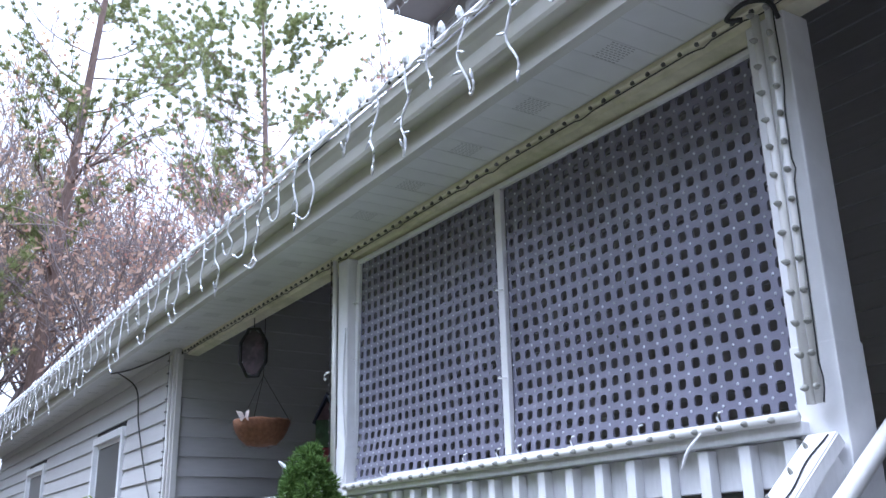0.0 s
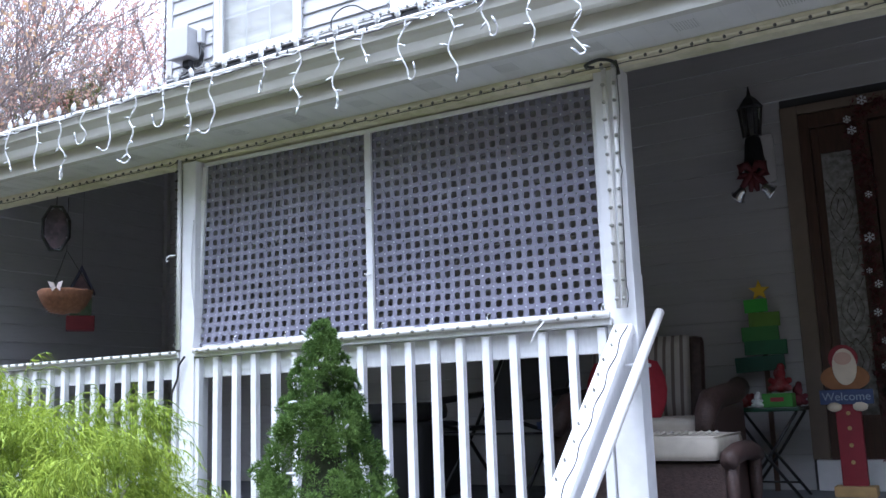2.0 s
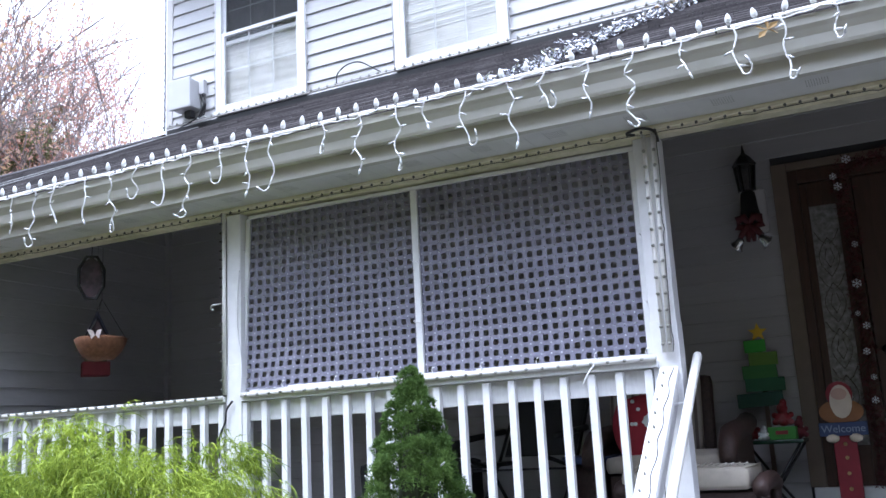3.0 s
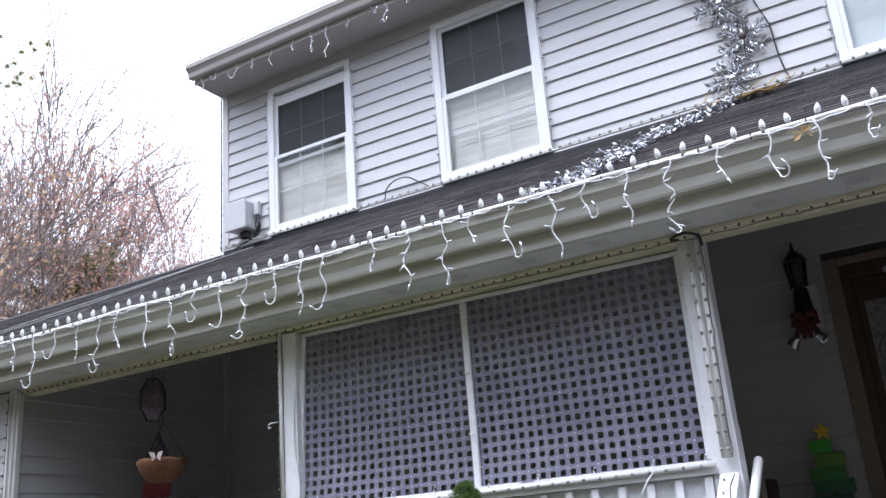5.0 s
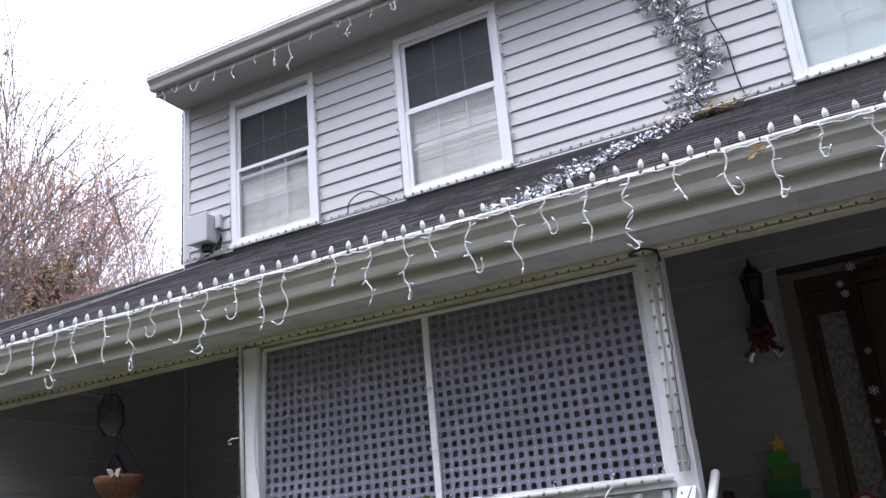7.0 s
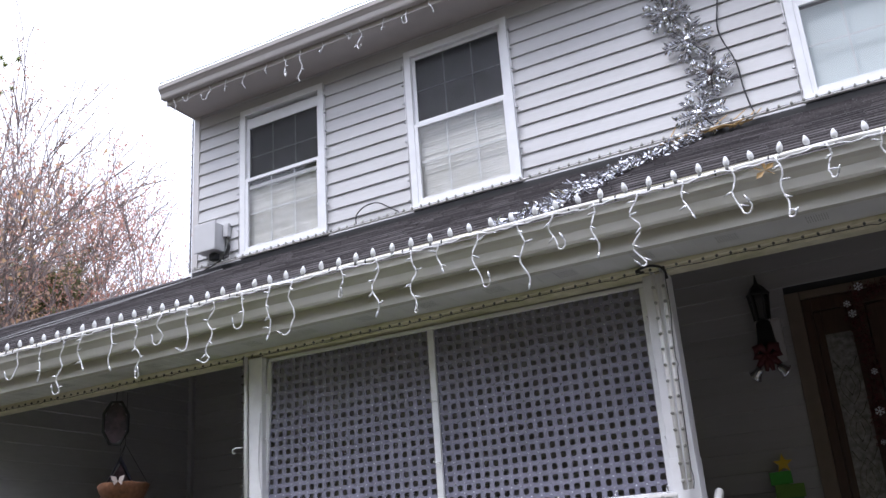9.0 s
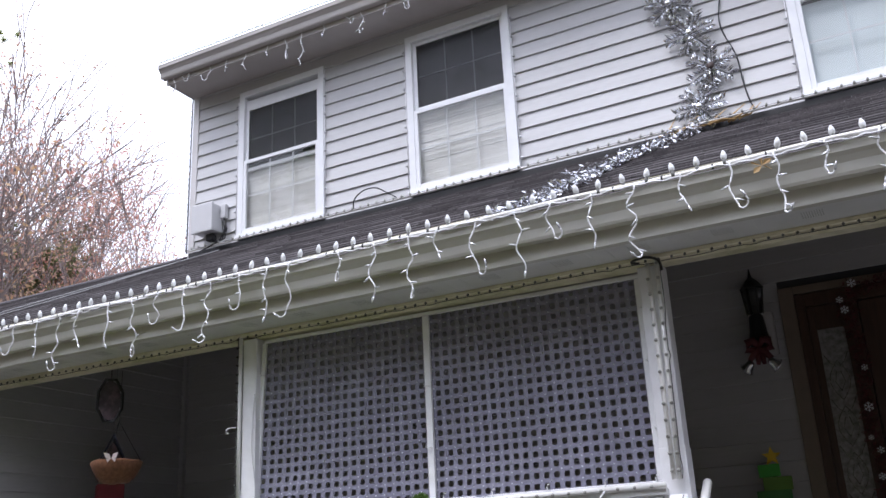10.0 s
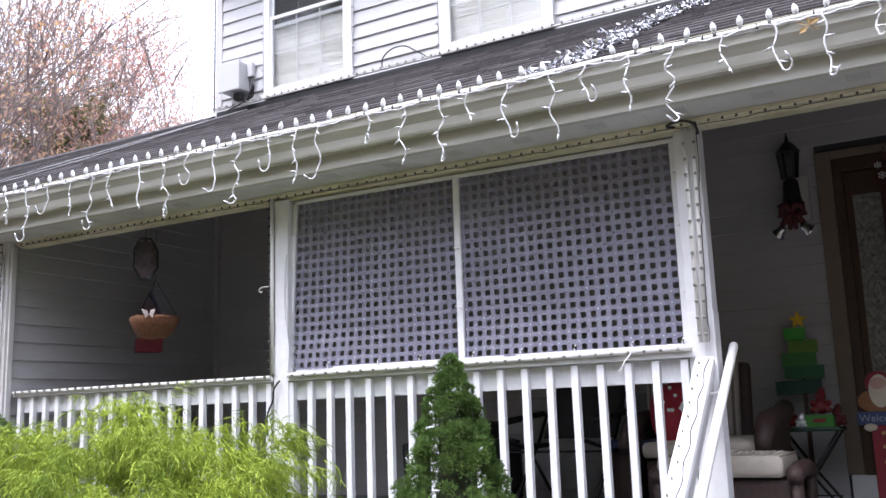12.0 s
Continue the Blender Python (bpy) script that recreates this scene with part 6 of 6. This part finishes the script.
def spruce(name, x, y, height, radius, label, lights=True, n=9000, seed=1):
    o = empty(name, (x, y, 0), label, "shrub")
    q = random.Random(seed)
    h = Heap()
    h.tube([(0, 0, 0), (0.01, 0, height * 0.5), (0, 0, height * 0.95)], [0.035, 0.02, 0.004], 7)
    h.to("trunk", M_BARK, o)
    nh = Heap()
    sprigs = []
    for k in range(int(1300 * height * radius / 0.88)):
        t = 1 - math.sqrt(q.random()) if k % 12 else q.uniform(0.7, 0.985)
        a = q.uniform(0, 6.283)
        size = (0.022 + 0.052 * (1 - t)) * q.uniform(0.7, 1.3)
        r = max(0.0, radius * (1 - t) ** 0.76 * (1 + 0.24 * noise.noise((math.cos(a) * 2.2 + seed, math.sin(a) * 2.2, t * 9))) - size * q.uniform(0.2, 1.5))
        sprigs.append((Vector((r * math.cos(a), r * math.sin(a), 0.08 + (height - 0.1) * t)), size, a))
    per = max(20, n // len(sprigs))
    for c, size, a in sprigs:
        outward = Vector((math.cos(a), math.sin(a), 0.75)).normalized()
        for k in range(per):
            d = Vector((q.gauss(0, 1), q.gauss(0, 1), q.gauss(0, 1))).normalized()
            d = (d + outward * 0.7).normalized()
            p = c + d * size * (0.55 + 0.45 * q.random())
            d = (d + Vector((q.uniform(-0.6, 0.6), q.uniform(-0.6, 0.6), q.uniform(-0.3, 0.6)))).normalized()
            ln = q.uniform(0.009, 0.019)
            s = d.cross(Vector((q.uniform(-1, 1), q.uniform(-1, 1), q.uniform(-1, 1)))).normalized()
            for sv in (s, d.cross(s)):
                e = (d + sv * q.uniform(-0.6, 0.6)).normalized() * ln
                w = sv.cross(d).normalized() * ln * 0.15
                nh.add([p - w, p + w, p + e], [(0, 1, 2)])
    tagged(nh.to("crown", L_SPRUCE, o, smooth=False), kind="stuff")
    # added solid core; its dark colour gives the gaps their shade
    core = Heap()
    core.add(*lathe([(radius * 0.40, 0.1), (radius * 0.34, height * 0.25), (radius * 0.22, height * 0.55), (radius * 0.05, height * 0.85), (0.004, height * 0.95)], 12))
    core.to("shade_core", M_SPRUCESHADE, o)
    if lights:
        for k in range(34):
            t = (k + 0.5) / 35
            a = k * 2.4
            r = radius * (1 - t) ** 0.82 * 1.04 + 0.015
            v, f = lathe([(0.005, 0), (0.0065, 0.012), (0.004, 0.030), (0.001, 0.036)], 6)
            raw("mini_light", v, f, M_CLEAR, o, loc=pose(r * math.cos(a), r * math.sin(a), 0.08 + (height - 0.1) * t, q.uniform(-80, 80), q.uniform(-80, 80), 0), smooth=True)
    return o


spruce("dwarf_spruce", -2.205, 0.99, 1.79, 0.495, "lumpy conical dark green dwarf spruce strung with small lights", n=130000)
spruce("dwarf_spruce", -5.50, 1.22, 1.62, 0.50, "rounded dark green conifer at the porch end", False, 40000, 7)

sh = empty("golden_cypress", (-3.65, 0.62, 0), "mounded yellow-green threadleaf cypress with drooping sprays", "shrub")
h = Heap()
for k in range(9):
    a = k * 0.7
    h.tube([(0, 0, 0), (0.25 * math.cos(a), 0.25 * math.sin(a), 0.6), (0.6 * math.cos(a), 0.5 * math.sin(a), 1.15)], [0.03, 0.02, 0.006], 6)
h.to("branch", M_BARK, sh)
q = random.Random(21)
th = Heap()


def mound(a, e):
    """Distance of the mound's skin in the direction of a and elevation e."""
    l = 1.04 + 0.14 * noise.noise((math.cos(a) * 2.0, math.sin(a) * 2.0, e * 2.4)) + 0.17 * noise.noise((math.cos(a) * 5, math.sin(a) * 5, e * 5))
    return Vector((1.20 * math.cos(a) * math.cos(e) * l, 0.98 * math.sin(a) * math.cos(e) * l, 0.12 + 1.30 * math.sin(e) * l))


def thread(p, d, ln, w, seg=5):
    """A drooping flat spray with side threads."""
    pts, v = [p], d.copy()
    for s in range(seg):
        v = (v + Vector((q.uniform(-0.16, 0.16), q.uniform(-0.16, 0.16), -0.44))).normalized()
        pts.append(pts[-1] + v * ln / seg)
    side = v.cross(Vector((q.uniform(-1, 1), q.uniform(-1, 1), 0.3))).normalized()
    vs, fs = [], []
    for i, t in enumerate(pts):
        ww = w * (1 - 0.75 * i / seg)
        vs += [t - side * ww, t + side * ww]
    for i in range(seg):
        fs.append((2 * i, 2 * i + 1, 2 * i + 3, 2 * i + 2))
    for i in [1, 1, 2, 2, 3, 3, 4]:
        for s in (-1, 1):
            b = (side * s * 0.8 + v * 0.8 + Vector((q.uniform(-0.4, 0.4), q.uniform(-0.4, 0.4), -0.2))).normalized() * ln * q.uniform(0.20, 0.46)
            up = b.cross(side).normalized() * w * 0.7 if b.cross(side).length > 1e-6 else Vector((0, 0, w))
            o = len(vs)
            vs += [pts[i] - up, pts[i] + up, pts[i] + b]
            fs.append((o, o + 1, o + 2))
    th.add(vs, fs)


for k in range(1500):
    a, e = q.uniform(0, 6.283), math.asin(q.uniform(0.0, 1) ** 0.9)
    c = mound(a, e) * (1 - 0.14 * q.random() ** 1.5)
    d = Vector((math.cos(a) * math.cos(e), math.sin(a) * math.cos(e), 0.30 + 0.55 * math.sin(e))).normalized()
    d = (d + Vector((q.uniform(-0.6, 0.6), q.uniform(-0.6, 0.6), q.uniform(-0.2, 0.4)))).normalized()
    for s in range(q.randint(8, 15)):
        p = c + Vector((q.gauss(0, 0.035), q.gauss(0, 0.035), q.gauss(0, 0.025)))
        thread(p, (d + Vector((q.uniform(-0.35, 0.35), q.uniform(-0.35, 0.35), q.uniform(-0.25, 0.25)))).normalized(), q.uniform(0.07, 0.16), 0.0029)
for k in range(260):
    a, r = q.uniform(0, 6.283), abs(q.gauss(0, 0.13))
    p = Vector((-0.07 + r * math.cos(a), r * math.sin(a) * 0.8, q.uniform(1.30, 1.62)))
    thread(p, Vector((q.uniform(-0.9, 0.9), q.uniform(-0.6, 0.6), 0.75)).normalized(), q.uniform(0.08, 0.18), 0.0034)
tagged(th.to("crown", L_GOLD, sh, smooth=False), kind="stuff")
# added inner shell, coloured dark as the shaded recesses between sprays
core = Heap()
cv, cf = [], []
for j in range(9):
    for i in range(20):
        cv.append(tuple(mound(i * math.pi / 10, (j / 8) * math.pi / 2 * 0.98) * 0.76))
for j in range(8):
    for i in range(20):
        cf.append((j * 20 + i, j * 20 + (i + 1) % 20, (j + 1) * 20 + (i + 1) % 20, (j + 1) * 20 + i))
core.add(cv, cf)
core.to("shade_core", leaf_material("cypress_core_shade", (0.03, 0.055, 0.01), (0.07, 0.10, 0.02)), sh)


# ---- trees ----
def grow(h, q, p, d, ln, r, depth, tips, spread=0.6, up=0.15, wander=0.12, minr=0.006, kids=(2, 3)):
    """A limb with its side limbs; collects the ends of the finest ones."""
    n = 4 if depth > 1 else 3
    pts, rad = [p], [r]
    for s in range(n):
        d = (d + Vector((q.uniform(-1, 1), q.uniform(-1, 1), q.uniform(-1, 1))) * wander + Vector((0, 0, up * 0.25))).normalized()
        pts.append(pts[-1] + d * ln / n)
        rad.append(max(minr, r * (1 - 0.45 * (s + 1) / n)))
    h.tube(pts, rad, 5 if r > 0.03 else 3, False)
    if depth <= 1:
        tips.extend(pts[1:])
    if depth == 0:
        return
    for k in range(q.randint(*kids)):
        i = q.randint(1, n)
        axis = Vector((q.uniform(-1, 1), q.uniform(-1, 1), q.uniform(-0.2, 0.9))).normalized()
        nd = (d + axis * spread * q.uniform(0.7, 1.5)).normalized()
        grow(h, q, pts[i], nd, ln * q.uniform(0.55, 0.8), rad[i] * 0.62, depth - 1, tips, spread, up, wander, minr, kids)
    grow(h, q, pts[-1], d, ln * 0.75, rad[-1] * 0.85, depth - 1, tips, spread, up, wander, minr, kids)


def leaves(tips, q, mat, per, size, scatter, parent, name="crown"):
    lh = Heap()
    for t in tips:
        for k in range(int(per) + (1 if q.random() < per % 1 else 0)):
            c = t + Vector((q.gauss(0, scatter), q.gauss(0, scatter), q.gauss(0, scatter)))
            u = Vector((q.uniform(-1, 1), q.uniform(-1, 1), q.uniform(-1, 1))).normalized() * size * q.uniform(0.6, 1.2)
            w = u.cross(Vector((q.uniform(-1, 1), q.uniform(-1, 1), q.uniform(-1, 1)))).normalized() * size * 0.45
            lh.add([c - u, c + w, c + u, c - w], [(0, 1, 2, 3)])
    return tagged(lh.to(name, mat, parent, smooth=False), kind="stuff")


def broadleaf(x, y, height, mat, label, seed, per=2, size=0.10, scatter=0.18, depth=4, trunk=0.16, spread=0.6, split=0.38, group="bare autumn trees", twig=0.007, flare=0.7):
    q = random.Random(seed)
    o = empty("tree", (x, y, -0.05), label, "tree", group)
    h, tips = Heap(), []
    top = height * split
    lean = Vector((q.uniform(-0.05, 0.05), q.uniform(-0.05, 0.05), 1)).normalized()
    tp = lean * top
    h.tube([Vector((0, 0, 0)), tp * 0.5 + Vector((q.uniform(-0.1, 0.1), 0, 0)), tp], [trunk * 1.2, trunk, trunk * 0.85], 8, False)
    for k in range(q.randint(3, 4)):
        a = q.uniform(0, 6.283)
        grow(h, q, tp * q.uniform(0.82, 1.0), Vector((math.cos(a) * flare, math.sin(a) * flare, 1)).normalized(), height * 0.24, trunk * 0.62, depth, tips, spread, 0.08, 0.16, twig)
    h.to("trunk", M_BARK, o)
    leaves(tips, q, mat, per, size, scatter, o)
    return o


def pine(x, y, height, label, seed, first=0.45, reach=2.6, mat=None, clumps=1.0, trunk=0.19, lean=(0, 0), density=26, group="pines behind the house", needle=(0.07, 0.17, 0.006)):
    q = random.Random(seed)
    o = empty("pine_tree", (x, y, -0.05), label, "tree", group)
    h, tips = Heap(), []
    pts = [Vector((lean[0] * t * t * height, lean[1] * t * t * height, height * t)) + Vector((0.12 * math.sin(t * 7 + seed), 0.10 * math.sin(t * 5 + seed * 2), 0)) * t for t in [k / 10 for k in range(11)]]
    h.tube(pts, [trunk * (1 - 0.82 * k / 10) for k in range(11)], 9, False)

    def at(t):
        i = min(int(t * 10), 9)
        return pts[i].lerp(pts[i + 1], t * 10 - i)

    n = int(20 * clumps)
    for k in range(n):
        t = first + (0.98 - first) * (k + q.random()) / n
        a = q.uniform(0, 6.283)
        ln = reach * (0.35 + 0.65 * math.sin(math.pi * min(1, (1 - t) / (1 - first) * 0.8 + 0.12))) * q.uniform(0.6, 1.1)
        grow(h, q, at(t), Vector((math.cos(a), math.sin(a), q.uniform(0.05, 0.5))).normalized(), ln * 0.55, trunk * 0.26 * (1.2 - t), 2, tips, 0.75, 0.35, 0.2, 0.008, (2, 3))
    for k in range(8):
        t = q.uniform(0.15, first)
        a = q.uniform(0, 6.283)
        grow(h, q, at(t), Vector((math.cos(a), math.sin(a), q.uniform(-0.2, 0.2))).normalized(), q.uniform(0.5, 1.4), 0.025, 1, [], 0.6, 0.0, 0.2, 0.006, (1, 2))
    h.to("trunk", M_BARKPINE, o)
    nh = Heap()
    for t in tips:
        if q.random() < 0.12:
            continue
        c = t + Vector((q.gauss(0, 0.04), q.gauss(0, 0.04), q.gauss(0, 0.04)))
        for k in range(density):
            d = Vector((q.gauss(0, 1), q.gauss(0, 1), q.gauss(0.35, 0.9))).normalized() * q.uniform(needle[0], needle[1])
            w = d.cross(Vector((q.uniform(-1, 1), q.uniform(-1, 1), q.uniform(-1, 1)))).normalized() * needle[2]
            nh.add([c - w, c + w, c + d], [(0, 1, 2)])
    tagged(nh.to("crown", mat or L_PINE, o, smooth=False), kind="stuff")
    return o


def polar(az, dist, cx=-0.1, cy=-0.5):
    return cx - dist * math.sin(math.radians(az)), cy + dist * math.cos(math.radians(az))


x, y = polar(80.5, 19)
pine(x, y, 15.5, "tall pine with sparse olive tufts on long limbs", 3, first=0.40, reach=3.0, clumps=1.5, trunk=0.20, lean=(0.05, 0.06), density=80)
x, y = polar(67.3, 24)
pine(x, y, 16.6, "leafy pine with a broad open olive crown", 5, first=0.40, reach=4.0, clumps=2.4, trunk=0.20, lean=(-0.03, -0.02), density=100, needle=(0.09, 0.21, 0.0075))
x, y = polar(88, 17)
pine(x, y, 9.5, "bushy pine at the edge of the wood", 9, first=0.2, reach=2.6, clumps=1.5, trunk=0.16, density=60)
x, y = polar(52.0, 26, -0.3, -2.4)
pine(x, y, 9.9, "rounded olive pine far behind the roof", 17, first=0.42, reach=2.5, mat=L_PINEFAR, clumps=4.0, trunk=0.16, density=36, needle=(0.10, 0.20, 0.009))
rng = random.Random(77)
# thin autumn trees beyond the wing roof
for az, dist, ht, mt, per, sd, lab in (
                                      (54.0, 28, 9.4, L_ORANGE, 1.6, 34, "low tree with orange leaves paled as by sky glare"),
                                      (43.4, 27, 12.6, L_ORANGE, 1.2, 35, "thin tree with tan leaves by the house corner"), (46.0, 30, 9.6, L_RED, 0.5, 36, "small tree with thin red leaves"),
                                      (44.8, 29, 10.4, L_RUSSET, 0.3, 37, "bare tree with a few russet leaves"), 
                                      (63.5, 23, 12.0, L_RED, 0.4, 39, "bare tree with a few red leaves"), (50.2, 33, 9.0, L_RUSSET, 0.6, 40, "russet tree at the wood's edge")):
    x, y = polar(az, dist, -0.3, -2.4)
    broadleaf(x, y, ht * 1.12, mt, lab, sd, per * 2.4 + 0.8, 0.052, 0.20, 4, 0.12, 0.95, twig=0.011, flare=0.9)
x, y = polar(47.6, 24, -0.3, -2.4)
broadleaf(x, y, 13.2, L_RED, "slender maple with thin red leaves", 382, 4.5, 0.05, 0.22, 4, 0.12, 0.62, 0.36, twig=0.012, flare=0.42)
x, y = polar(53.2, 23, -0.3, -2.4)
broadleaf(x, y, 14.5, L_RUSSET, "tall maple with thin salmon leaves", 395, 3.0, 0.05, 0.24, 4, 0.12, 0.62, 0.36, twig=0.012, flare=0.45)
# the wood left of the house
for k in range(28):
    az = 62 + k * 1.25 + rng.uniform(-0.6, 0.6)
    dist = rng.uniform(18, 34)
    x, y = polar(az, dist)
    broadleaf(x, y, dist * rng.uniform(0.44, 0.62), rng.choice((L_RUSSET, L_RUSSET, L_RED, L_ORANGE)), "bare grey-brown tree with scattered russet leaves", 100 + k, 0.6, 0.075, 0.25, 4, rng.uniform(0.08, 0.15), 0.6, rng.uniform(0.22, 0.45))
# the wood across the yard, unseen; dense crowns added to shade porch and wing from low light
for k in range(50):
    az = 103 + k * 5.6 + rng.uniform(-2, 2)
    dist = rng.uniform(15, 22)
    x, y = polar(az, dist, 0, 0)
    if k % 2:
        pine(x, y, rng.uniform(9, 13), "unseen tall pine across the yard, blocking low light", 300 + k, first=0.04, reach=5.0, clumps=1.8, trunk=0.24, density=10, group="trees across the yard", needle=(0.25, 0.50, 0.06))
    else:
        broadleaf(x, y, rng.uniform(7, 10), L_RUSSET, "unseen russet tree across the yard, blocking low light", 300 + k, 4, 0.30, 0.3, 4, 0.2, split=0.15, group="trees across the yard")
